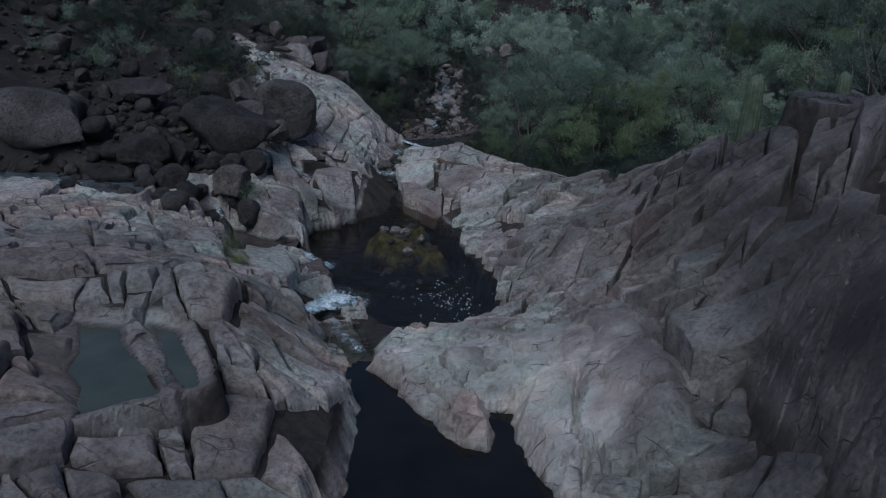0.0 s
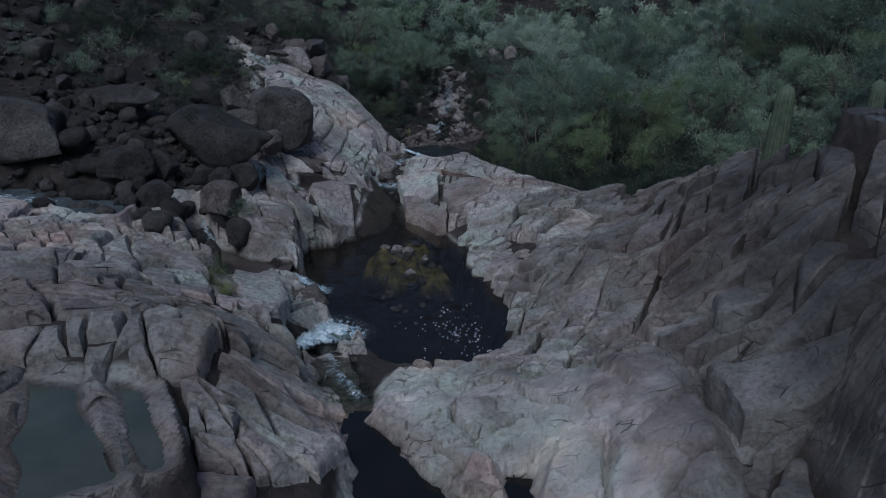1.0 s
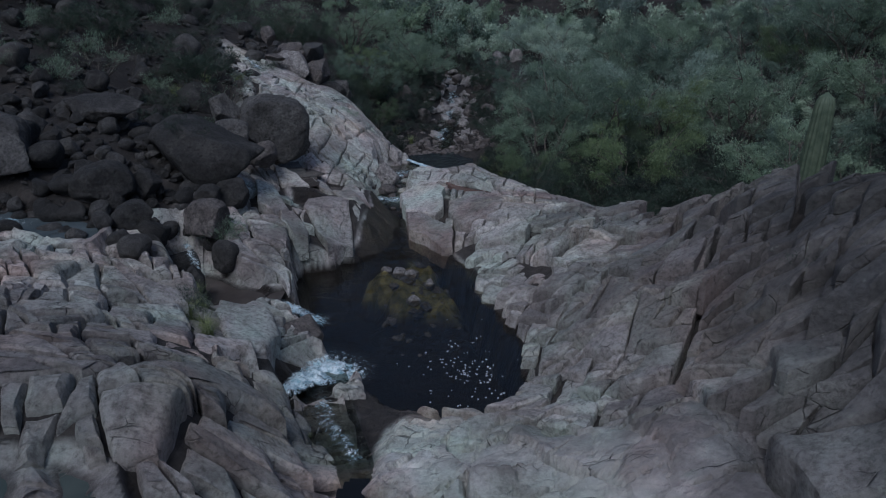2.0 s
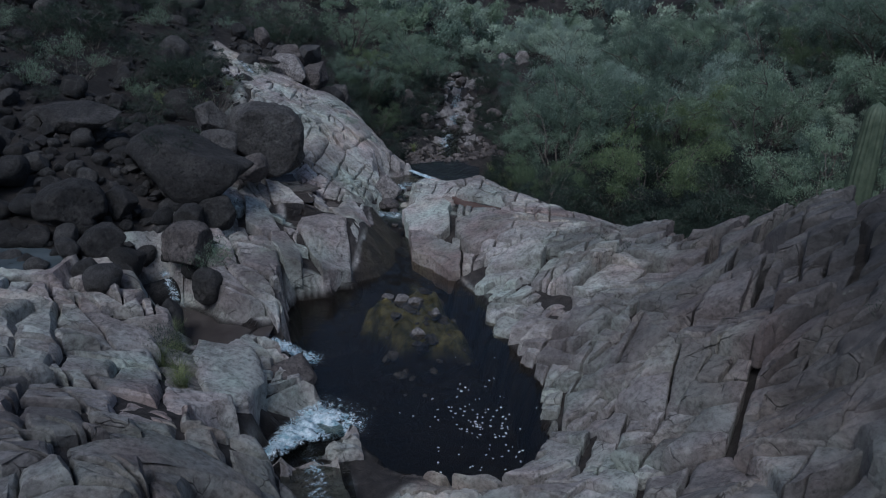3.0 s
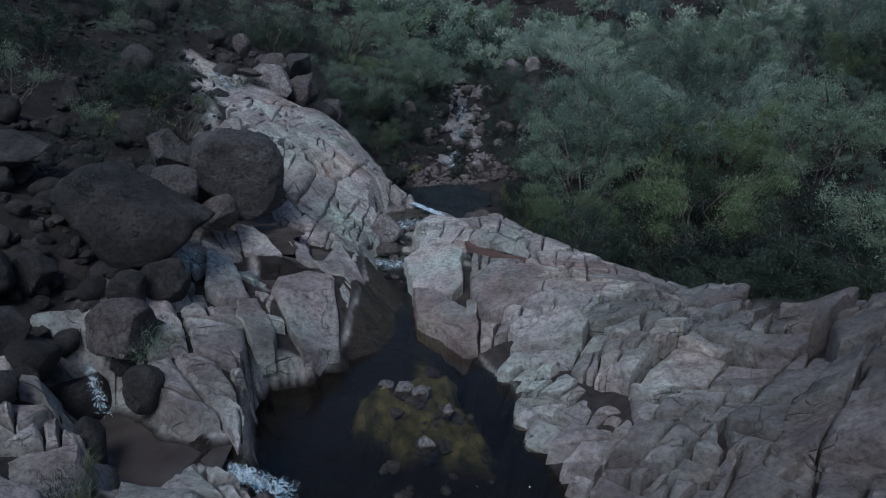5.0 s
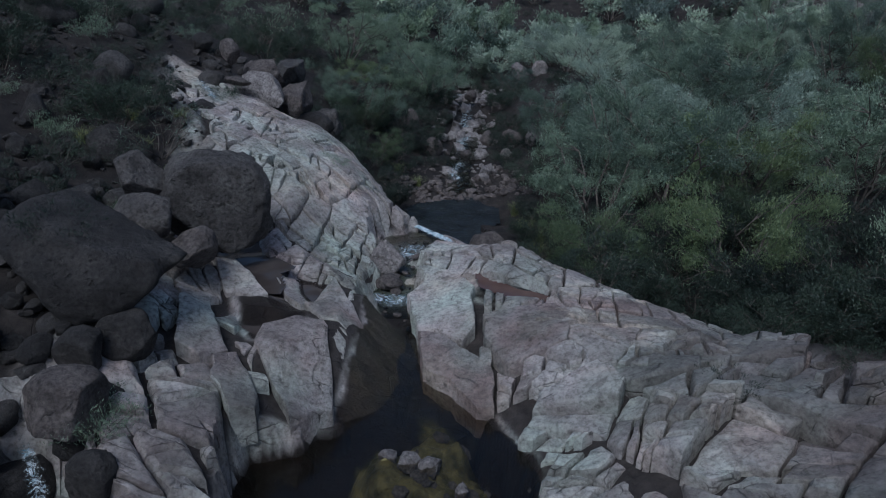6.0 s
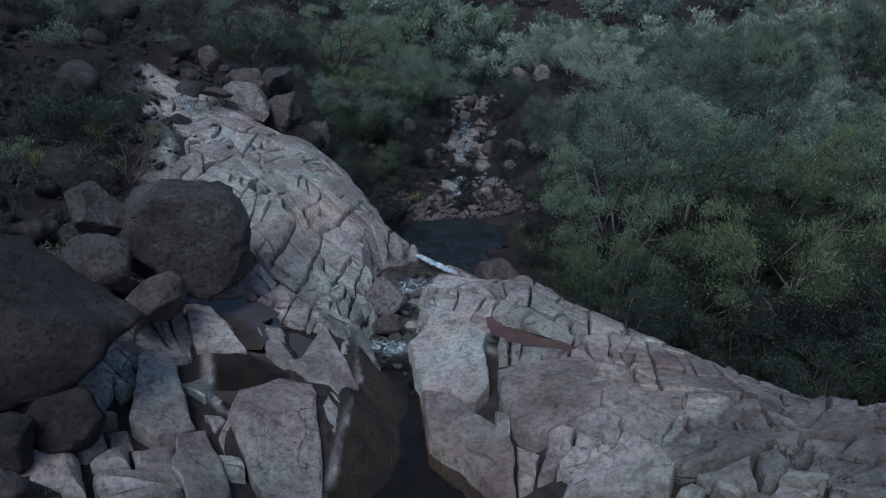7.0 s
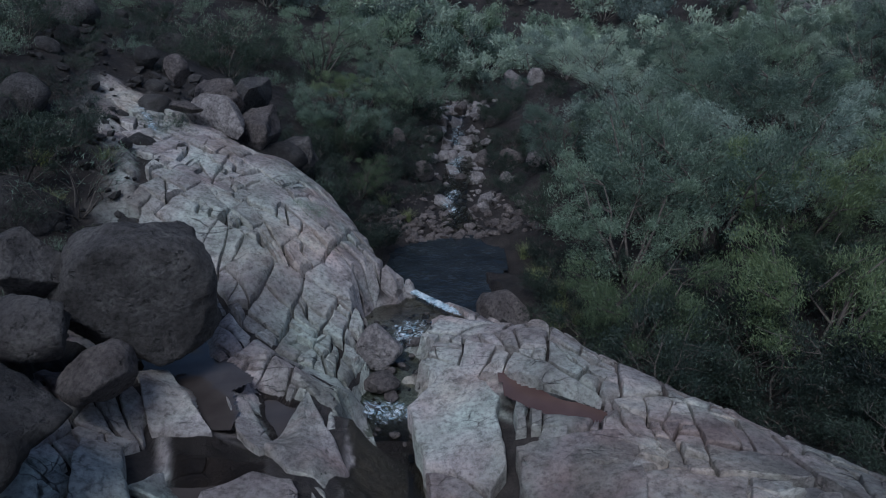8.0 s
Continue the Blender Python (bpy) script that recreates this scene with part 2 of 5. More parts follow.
def jointed(x, y, amount):
    """Block relief: three regions with their own joint directions."""
    right = smooth(0.0, 0.9, (x - 1.7) * 0.8 - np.abs(y - 17.0) * 0.1 + 0.8 * fbm(x * 0.5, y * 0.5, 7, 2))
    ridge = smooth(-0.6, 0.6, (y - 20.6) - 0.25 * (x + 1.5) * (x > -1.5) + 0.8 * fbm(x * 0.6, y * 0.6, 27, 2))
    total = 0.0
    plans = ((1 - np.maximum(right, ridge), 0.3, 1.35, 1.7, 11), (right * (1 - ridge), 0.8, 1.75, 1.15, 23), (ridge, -0.45, 1.6, 1.5, 37))
    tone = 0.0
    for share, turn, stretch, size, seed in plans:
        a1, a2, a3, ou, ov, gap = blocks(x, y, size, turn, stretch, seed)
        tall = {23: 0.62, 11: 0.32, 37: 0.15}[seed]
        fine = {23: 1.25, 11: 0.9, 37: 0.55}[seed]
        dip = {23: -0.75, 11: 0.35, 37: 0.3}[seed]
        h = tall * (a1 + 0.6 * a2 * ou + (dip + 0.9 * a3) * ov) * smooth(0.0, 0.07, gap) - 0.42 * smooth(-0.3, 0.25, a2) * np.exp(-(gap / 0.055) ** 2)
        b1, b2, b3, pu, pv, gap2 = blocks(x, y, size * 0.45, turn + 0.22, stretch * 0.9, seed + 5)
        h = h + fine * (0.17 * b1 + 0.24 * (b2 * pu + (0.6 * dip + b3) * pv)) * smooth(0.0, 0.055, gap2) - 0.2 * np.exp(-(gap2 / 0.036) ** 2) * smooth(-0.45, 0.1, b3)
        c1, c2, c3, qu, qv, gap3 = blocks(x, y, size * 0.2, turn - 0.2, stretch, seed + 9)
        h = h + fine * ((0.08 * c1 + 0.14 * (c2 * qu + (0.4 * dip + c3) * qv)) * smooth(0.0, 0.04, gap3) - 0.06 * np.exp(-(gap3 / 0.025) ** 2)) * smooth(-0.35, 0.15, b3)
        total = total + share * h
        tone = tone + share * (0.5 * a3 + 0.6 * b2 + 0.4 * c3 * (b3 > 0))
    return amount * total, tone


def carve(h, x, y, poly, level, depth, steep=5.0, ragged=0.22, shelf=0.6, bank=False):
    d = outline_distance(x, y, poly) + ragged * fbm(x * 1.7, y * 1.7, 91, 4)
    bed = level - depth * smooth(0, shelf, -d) + np.maximum(d, 0) * steep
    if bank:
        h = np.maximum(h, level + 0.07 - np.maximum(d - 0.22, 0) * 5 - 9 * (d < 0))
    return np.minimum(h, bed), d


def block_cover(x, y):
    """Where the bedrock is split into loose-edged blocks: the ridge, the right side and the left shelf, not the smooth dome, nose and lip."""
    plain = np.exp(-(((x - 2.1) / 1.1) ** 4 + ((y - 9.6) / 1.9) ** 4)) + np.exp(-(((x - 0.0) / 1.0) ** 4 + ((y - 11.0) / 1.9) ** 4))
    inner = smooth(0.0, -0.4, outline_distance(x, y, BEDROCK))
    plain = plain + smooth_face(x, y)
    return inner * (1 - np.clip(plain * 1.6, 0, 1)) * smooth(4.5, 6.0, y) * smooth(-10.5, -9.0, x) * smooth(8.5, 7.5, x)


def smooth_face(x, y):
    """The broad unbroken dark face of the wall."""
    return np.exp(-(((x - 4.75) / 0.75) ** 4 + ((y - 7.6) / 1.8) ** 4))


def weed_shoal(x, y):
    u, v = x + 0.95 + 1.0 * fbm(x * 0.9, y * 0.9, 14, 5), y - 18.75 + 1.2 * fbm(x * 0.9 + 7, y * 0.9, 15, 4)
    return np.exp(-((u / 0.8) ** 4 + (v / 1.15) ** 4))


def hollow_distance(X, Y):
    """How far a place lies from the water and the run-off channels."""
    water = np.full(X.shape, 9.0)
    for pool, reach in ((POOL, 0.03), (NEAR_POOL, 0.12), (LEFT_POOL, 0.2), (SIDE_POOL, 0.1), (FAR_POOL, 0.15), (PUDDLE_A, 0.2), (PUDDLE_B, 0.16), (RED_PUDDLE, 0.12), (WET_A, 0.06), (WET_B, 0.06), (WET_C, 0.06), (TOP_PUDDLE, 0.15)):
        water = np.minimum(water, outline_distance(X, Y, pool) - reach)
    for cx, cy, cz, r in CHANNELS:
        water = np.minimum(water, np.hypot(X - cx, Y - cy) - r)
    return water


def ground_height(x, y):
    h = base_height(x, y)
    rock = 1 - smooth(-0.2, 0.5, outline_distance(x, y, BEDROCK) + 0.8 * fbm(x * 0.8, y * 0.8, 3, 3))
    dome = np.exp(-(((x - 2.2) / 1.0) ** 2 + ((y - 9.8) / 1.6) ** 2))
    covered = rock * block_cover(x, y)
    relief, tone = jointed(x, y, rock * (1 - 0.8 * dome) * (1 - covered) * (1 - 0.8 * smooth_face(x, y)))
    h = h + relief + covered * (0.06 * fbm(x * 1.5, y * 1.5, 6, 3) - 0.2 - (0.14 * smooth(1.2, 2.2, x) + 0.25 * smooth(3.6, 4.4, x)) * smooth(21.0, 19.5, y)) + rock * 0.05 * fbm(x * 3, y * 3, 5, 4)
    h = h + (1 - rock) * (0.35 * fbm(x * 0.6, y * 0.6, 8, 5))
    near = smooth(60, 120, np.hypot(x, y - 20))
    h = h + near * 6 * fbm(x * 0.02, y * 0.02, 77, 5)
    wet = np.full(x.shape, 9.0)
    for poly, level, depth, steep, shelf in HOLES:
        h, d = carve(h, x, y, poly, level, depth, steep, 0.22 if depth > 0.25 else 0.12, shelf, level > 2 or 0.25 < depth < 0.5)
        if poly in (WET_A, WET_B, WET_C):
            h = np.where(d > 0, np.maximum(h, level + 0.03 - np.maximum(d - 0.6, 0)), h)
        wet = np.minimum(wet, np.maximum(d, (h - level) * 0.7))
    # the shallow shoal of stones and weed in the pool, and the run-off channel over the lip
    shoal = weed_shoal(x, y)
    inside = (np.abs(h) < 2) & (y > 13) & (y < 22) & (x > -3.6) & (x < 1.5) & (h < 0)
    h = np.where(inside, np.maximum(h, -1.3 + 1.08 * smooth(18.9, 20.6, y + 0.5 * fbm(x * 2, y * 2, 44, 3))), h)
    h = np.where(inside, np.maximum(h, -0.95 + 0.86 * shoal + 0.25 * shoal * fbm(x * 3, y * 3, 12, 4)), h)
    for cx, cy, cz, r in CHANNELS:
        d = np.hypot(x - cx, y - cy) - r + 0.25 * fbm(x * 2, y * 2, 19, 3)
        h = np.minimum(h, cz + np.maximum(d, 0) * 2.2)
        wet = np.minimum(wet, np.maximum(d, (h - cz - 0.1) * 0.7))
    return h, rock, wet, tone


# ---- materials ----
def material(name, rough=0.85, metal=0.0):
    m = bpy.data.materials.new(name)
    m.use_nodes = True
    b = m.node_tree.nodes["Principled BSDF"]
    b.inputs["Roughness"].default_value, b.inputs["Metallic"].default_value = rough, metal
    return m, m.node_tree, b


def node(tree, kind, **values):
    n = tree.nodes.new(kind)
    for key, v in values.items():
        n.inputs[key].default_value = v
    return n


def coords(tree, which="Object"):
    return tree.nodes.new("ShaderNodeTexCoord").outputs[which]


def noisy(tree, at, scale, detail=6.0, rough=0.6, distort=0.0):
    n = node(tree, "ShaderNodeTexNoise", Scale=scale, Detail=detail, Roughness=rough, Distortion=distort)
    tree.links.new(at, n.inputs["Vector"])
    return n.outputs["Fac"]


def ramp(tree, fac, stops):
    r = tree.nodes.new("ShaderNodeValToRGB")
    while len(r.color_ramp.elements) < len(stops):
        r.color_ramp.elements.new(0.5)
    for e, (p, c) in zip(r.color_ramp.elements, stops):
        e.position, e.color = p, (*c, 1.0) if len(c) == 3 else c
    tree.links.new(fac, r.inputs["Fac"])
    return r.outputs["Color"]


def mixed(tree, fac, a, b, mode="MIX"):
    n = tree.nodes.new("ShaderNodeMix")
    n.data_type, n.blend_type = "RGBA", mode
    for sock, v in ((n.inputs[0], fac), (n.inputs[6], a), (n.inputs[7], b)):
        if isinstance(v, (int, float)):
            sock.default_value = v
        elif isinstance(v, tuple):
            sock.default_value = (*v, 1.0)
        else:
            tree.links.new(v, sock)
    return n.outputs[2]


def bumped(tree, b, height, strength, distance):
    n = node(tree, "ShaderNodeBump", Strength=strength, Distance=distance)
    tree.links.new(height, n.inputs["Height"])
    tree.links.new(n.outputs["Normal"], b.inputs["Normal"])


def attribute(tree, name):
    a = tree.nodes.new("ShaderNodeAttribute")
    a.attribute_name = name
    return a.outputs["Fac"]


def rock_colour(t, at, tone):
    """Pale pink-grey jointed rock with varnish, lichen, grain and hair cracks. Returns the colour and the relief."""
    pink = ramp(t, noisy(t, at, 0.9, 8, 0.62, 0.4), [(0.3, (0.29, 0.245, 0.232)), (0.5, (0.5, 0.455, 0.435)), (0.7, (0.66, 0.63, 0.6))])
    hue = ramp(t, noisy(t, at, 0.42, 5, 0.6, 0.6), [(0.36, (1.12, 0.96, 0.9)), (0.5, (1.0, 1.0, 1.0)), (0.64, (0.93, 1.0, 0.98))])
    pink = mixed(t, 0.9, pink, hue, "MULTIPLY")
    pink = mixed(t, ramp(t, noisy(t, at, 0.55, 4, 0.5, 1.0), [(0.42, (0, 0, 0)), (0.6, (1, 1, 1))]), pink, mixed(t, 1.0, pink, (0.93, 1.06, 1.0), "MULTIPLY"))
    plain = pink
    grain = ramp(t, noisy(t, at, 14, 8, 0.7), [(0.32, (0.3, 0.29, 0.28)), (0.5, (0.95, 0.95, 0.95)), (0.68, (1.25, 1.25, 1.25))])
    pink = mixed(t, 0.85, pink, grain, "MULTIPLY")
    mottle = ramp(t, noisy(t, at, 4.5, 7, 0.75, 0.3), [(0.37, (0.36, 0.34, 0.33)), (0.5, (0.95, 0.95, 0.95)), (0.7, (1.15, 1.15, 1.15))])
    pink = mixed(t, 0.6, pink, mottle, "MULTIPLY")
    pink = mixed(t, attribute(t, "polish"), pink, mixed(t, 0.25, plain, mottle, "MULTIPLY"))
    pink = mixed(t, 0.6, pink, ramp(t, tone, [(0.05, (0.5, 0.45, 0.44)), (0.5, (1.0, 0.98, 0.97)), (0.95, (1.3, 1.29, 1.27))]), "MULTIPLY")
    varnish = ramp(t, noisy(t, at, 0.35, 7, 0.65, 0.8), [(0.5, (0, 0, 0)), (0.66, (1, 1, 1))])
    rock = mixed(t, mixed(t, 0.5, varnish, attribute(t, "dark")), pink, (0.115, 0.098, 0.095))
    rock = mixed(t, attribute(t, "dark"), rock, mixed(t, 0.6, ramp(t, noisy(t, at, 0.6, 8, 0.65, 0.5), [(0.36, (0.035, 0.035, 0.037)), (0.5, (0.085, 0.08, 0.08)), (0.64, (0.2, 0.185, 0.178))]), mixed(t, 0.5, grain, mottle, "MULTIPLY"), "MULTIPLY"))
    # the broad face of the wall is darkest of all
    deep_dark = ramp(t, attribute(t, "dark"), [(0.91, (0, 0, 0)), (1.0, (1, 1, 1))])
    rock = mixed(t, mixed(t, 1.0, deep_dark, (0.85, 0.85, 0.85), "MULTIPLY"), rock, (0.022, 0.022, 0.023))
    warped = node(t, "ShaderNodeVectorMath")
    warped.operation = "MULTIPLY_ADD"
    wob = node(t, "ShaderNodeTexNoise", Scale=1.3, Detail=4.0)
    t.links.new(at, wob.inputs["Vector"])
    t.links.new(wob.outputs["Color"], warped.inputs[0])
    warped.inputs[1].default_value = (0.3, 0.3, 0.3)
    lay = node(t, "ShaderNodeMapping", Rotation=(0, 0, 0.7), Scale=(0.8, 1.7, 1.0))
    t.links.new(at, lay.inputs["Vector"])
    t.links.new(lay.outputs[0], warped.inputs[2])
    lines = None
    for scale, wide in ((1.3, 0.016), (3.1, 0.026)):
        v = node(t, "ShaderNodeTexVoronoi", Scale=scale)
        v.feature = "DISTANCE_TO_EDGE"
        t.links.new(warped.outputs[0], v.inputs["Vector"])
        one = ramp(t, v.outputs["Distance"], [(0.0, (1, 1, 1)), (wide, (0, 0, 0))])
        some = ramp(t, noisy(t, at, 0.8 * scale, 3, 0.5), [(0.54 if scale < 2 else 0.56, (0, 0, 0)), (0.66, (1, 1, 1))])
        one = mixed(t, 1.0, one, some, "MULTIPLY")
        lines = one if lines is None else mixed(t, 1.0, lines, one, "ADD")
    rock = mixed(t, mixed(t, 0.8, (0.0, 0.0, 0.0), lines), rock, (0.035, 0.03, 0.027))
    lichen = ramp(t, noisy(t, at, 5.5, 6, 0.7), [(0.62, (0, 0, 0)), (0.7, (1, 1, 1))])
    rock = mixed(t, mixed(t, 0.5, (0.0, 0.0, 0.0), lichen), rock, (0.30, 0.32, 0.27))
    return rock, mixed(t, 0.22, mixed(t, 0.5, noisy(t, at, 3.0, 9, 0.62, 0.3), noisy(t, at, 11, 9, 0.75)), lines, "SUBTRACT")


def ground_material():
    m, t, b = material("weathered_bedrock_and_soil", 0.8)
    at = coords(t)
    rock, relief = rock_colour(t, at, attribute(t, "tone"))
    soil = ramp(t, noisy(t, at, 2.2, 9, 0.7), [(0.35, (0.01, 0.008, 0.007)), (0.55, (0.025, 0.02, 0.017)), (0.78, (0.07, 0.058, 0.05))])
    scree = ramp(t, noisy(t, at, 1.1, 9, 0.75), [(0.35, (0.06, 0.053, 0.048)), (0.52, (0.16, 0.145, 0.132)), (0.7, (0.27, 0.25, 0.23))])
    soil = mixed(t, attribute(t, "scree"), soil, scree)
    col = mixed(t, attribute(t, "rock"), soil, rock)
    grit = ramp(t, noisy(t, at, 6.0, 5, 0.7), [(0.35, (0.022, 0.018, 0.016)), (0.65, (0.06, 0.05, 0.045))])
    col = mixed(t, attribute(t, "joint"), col, grit)
    mud = ramp(t, noisy(t, at, 2.0, 5, 0.6), [(0.35, (0.009, 0.0065, 0.005)), (0.65, (0.026, 0.018, 0.013))])
    col = mixed(t, attribute(t, "bed"), col, mud)
    weed = ramp(t, noisy(t, at, 4.0, 5, 0.6), [(0.4, (0.09, 0.088, 0.03)), (0.62, (0.34, 0.3, 0.13))])
    col = mixed(t, attribute(t, "weed"), col, weed)
    t.links.new(col, b.inputs["Base Color"])
    rough = ramp(t, attribute(t, "damp"), [(0.0, (0.85, 0.85, 0.85)), (1.0, (0.32, 0.32, 0.32))])
    t.links.new(rough, b.inputs["Roughness"])
    bumped(t, b, relief, 1.0, 0.13)
    return m


def block_material():
    m, t, b = material("split_bedrock", 0.8)
    tone = node(t, "ShaderNodeMath")
    tone.operation = "ADD"
    t.links.new(t.nodes.new("ShaderNodeObjectInfo").outputs["Random"], tone.inputs[0])
    t.links.new(t.nodes.new("ShaderNodeNewGeometry").outputs["Random Per Island"], tone.inputs[1])
    wrap = node(t, "ShaderNodeMath")
    wrap.operation = "FRACT"
    t.links.new(tone.outputs[0], wrap.inputs[0])
    rock, relief = rock_colour(t, coords(t), wrap.outputs[0])
    t.links.new(rock, b.inputs["Base Color"])
    rough = ramp(t, attribute(t, "damp"), [(0.0, (0.82, 0.82, 0.82)), (1.0, (0.35, 0.35, 0.35))])
    t.links.new(rough, b.inputs["Roughness"])
    bumped(t, b, relief, 1.0, 0.13)
    return m


def boulder_material(name, tones):
    m, t, b = material(name, 0.82)
    at = coords(t)
    rnd = t.nodes.new("ShaderNodeObjectInfo").outputs["Random"]
    col = ramp(t, noisy(t, at, 1.6, 8, 0.65, 0.5), [(0.32, tones[0]), (0.52, tones[1]), (0.74, tones[2])])
    col = mixed(t, 0.9, col, ramp(t, noisy(t, at, 17, 6, 0.7), [(0.36, (0.4, 0.39, 0.38)), (0.52, (1, 1, 1)), (0.68, (1.45, 1.43, 1.4))]), "MULTIPLY")
    col = mixed(t, 0.55, col, ramp(t, rnd, [(0.0, (0.55, 0.53, 0.52)), (0.5, (0.95, 0.94, 0.93)), (1.0, (1.25, 1.2, 1.16))]), "MULTIPLY")
    spots = ramp(t, noisy(t, at, 7, 5, 0.7), [(0.66, (0, 0, 0)), (0.72, (1, 1, 1))])
    col = mixed(t, mixed(t, 0.5, (0.0, 0.0, 0.0), spots), col, (0.2, 0.205, 0.175))
    pits = ramp(t, noisy(t, at, 11, 3, 0.5), [(0.3, (0, 0, 0)), (0.4, (1, 1, 1))])
    col = mixed(t, 0.8, col, mixed(t, 0.5, pits, (1.0, 1.0, 1.0)), "MULTIPLY")
    t.links.new(col, b.inputs["Base Color"])
    bumped(t, b, mixed(t, 0.4, mixed(t, 0.5, noisy(t, at, 2.5, 8, 0.6), noisy(t, at, 9, 11, 0.75)), pits, "MULTIPLY"), 1.0, 0.18)
    return m


def leaf_material(name, dark, light):
    m, t, b = material(name, 0.55)
    rnd = t.nodes.new("ShaderNodeNewGeometry").outputs["Random Per Island"]
    ob = t.nodes.new("ShaderNodeObjectInfo").outputs["Random"]
    col = ramp(t, rnd, [(0.0, dark), (1.0, light)])
    col = mixed(t, 0.85, col, ramp(t, ob, [(0.0, (0.32, 0.36, 0.4)), (0.5, (0.92, 0.94, 0.9)), (1.0, (1.4, 1.36, 1.15))]), "MULTIPLY")
    t.links.new(col, b.inputs["Base Color"])
    glow = t.nodes.new("ShaderNodeBsdfTranslucent")
    t.links.new(col, glow.inputs["Color"])
    mix = node(t, "ShaderNodeMixShader", Fac=0.28)
    t.links.new(b.outputs[0], mix.inputs[1])
    t.links.new(glow.outputs[0], mix.inputs[2])
    t.links.new(mix.outputs[0], t.nodes["Material Output"].inputs["Surface"])
    return m


def bark_material():
    m, t, b = material("grey_brown_bark", 0.9)
    at = coords(t)
    t.links.new(ramp(t, noisy(t, at, 12, 6, 0.7), [(0.3, (0.05, 0.042, 0.036)), (0.7, (0.16, 0.14, 0.12))]), b.inputs["Base Color"])
    bumped(t, b, noisy(t, at, 30, 6, 0.7), 0.5, 0.02)
    return m


def water_material(name, tint, scale, strength):
    m = bpy.data.materials.new(name)
    m.use_nodes = True
    t = m.node_tree
    t.nodes.clear()
    out = t.nodes.new("ShaderNodeOutputMaterial")
    clear = node(t, "ShaderNodeBsdfTransparent", Color=(*tint, 1))
    gloss = node(t, "ShaderNodeBsdfGlossy", Roughness=0.06, Color=(1, 1, 1, 1))
    fres = node(t, "ShaderNodeFresnel", IOR=1.33)
    at = coords(t)
    n = node(t, "ShaderNodeBump", Strength=strength, Distance=0.05)
    t.links.new(noisy(t, at, scale, 3, 0.5, 0.6), n.inputs["Height"])
    t.links.new(n.outputs["Normal"], gloss.inputs["Normal"])
    t.links.new(n.outputs["Normal"], fres.inputs["Normal"])
    mix = t.nodes.new("ShaderNodeMixShader")
    t.links.new(fres.outputs[0], mix.inputs[0])
    t.links.new(clear.outputs[0], mix.inputs[1])
    t.links.new(gloss.outputs[0], mix.inputs[2])
    t.links.new(mix.outputs[0], out.inputs["Surface"])
    return m


def foam_material():
    m, t, b = material("aerated_white_water", 0.45)
    at = coords(t)
    t.links.new(ramp(t, noisy(t, at, 8, 6, 0.7), [(0.36, (0.2, 0.36, 0.42)), (0.6, (0.78, 0.86, 0.89))]), b.inputs["Base Color"])
    bumped(t, b, noisy(t, at, 14, 6, 0.7), 0.8, 0.05)
    torn = node(t, "ShaderNodeMath")
    torn.operation = "MULTIPLY_ADD"
    t.links.new(attribute(t, "core"), torn.inputs[0])
    torn.inputs[1].default_value = 0.42
    t.links.new(noisy(t, at, 8.5, 9, 0.78, 1.6), torn.inputs[2])
    fac = ramp(t, torn.outputs[0], [(0.68, (0, 0, 0)), (0.78, (1, 1, 1))])
    clear = t.nodes.new("ShaderNodeBsdfTransparent")
    mix = t.nodes.new("ShaderNodeMixShader")
    t.links.new(fac, mix.inputs[0])
    t.links.new(clear.outputs[0], mix.inputs[1])
    t.links.new(b.outputs[0], mix.inputs[2])
    t.links.new(mix.outputs[0], t.nodes["Material Output"].inputs["Surface"])
    return m


def fleck_material():
    m, t, b = material("white_foam_flecks", 0.6)
    t.links.new(ramp(t, noisy(t, coords(t), 30, 3), [(0.3, (0.6, 0.62, 0.62)), (0.7, (0.85, 0.86, 0.86))]), b.inputs["Base Color"])
    return m


GROUND = ground_material()
SPLIT = block_material()
DARK_STONE = boulder_material("dark_varnished_stone", [(0.02, 0.019, 0.018), (0.043, 0.04, 0.038), (0.1, 0.094, 0.088)])
MID_STONE = boulder_material("grey_brown_stone", [(0.05, 0.046, 0.044), (0.1, 0.094, 0.09), (0.19, 0.182, 0.172)])
PALE_STONE = boulder_material("pale_pink_stone", [(0.15, 0.135, 0.132), (0.29, 0.27, 0.262), (0.4, 0.38, 0.365)])
BROWN_STONE = boulder_material("brown_stream_stone", [(0.065, 0.055, 0.052), (0.135, 0.118, 0.111), (0.23, 0.208, 0.198)])
LEAF_GREY = leaf_material("grey_green_leaves", (0.125, 0.185, 0.14), (0.27, 0.355, 0.27))
LEAF_GREEN = leaf_material("yellow_green_leaves", (0.1, 0.15, 0.085), (0.205, 0.265, 0.14))
# grey-green foliage, its colour lightened to include the haze of distance
LEAF_HAZY = leaf_material("haze_pale_green_leaves", (0.25, 0.33, 0.28), (0.42, 0.51, 0.43))
# dark green, lowered further to carry the deep shade behind the crest
LEAF_SHADED = leaf_material("shade_dark_green_leaves", (0.022, 0.036, 0.029), (0.058, 0.086, 0.064))
GRASS = leaf_material("pale_grass_blades", (0.11, 0.14, 0.06), (0.27, 0.3, 0.15))
BARK = bark_material()
POOL_WATER = water_material("still_dark_water", (0.62, 0.6, 0.55), 5.0, 0.36)
RUN_WATER = water_material("rippled_running_water", (0.5, 0.52, 0.48), 6.0, 0.45)
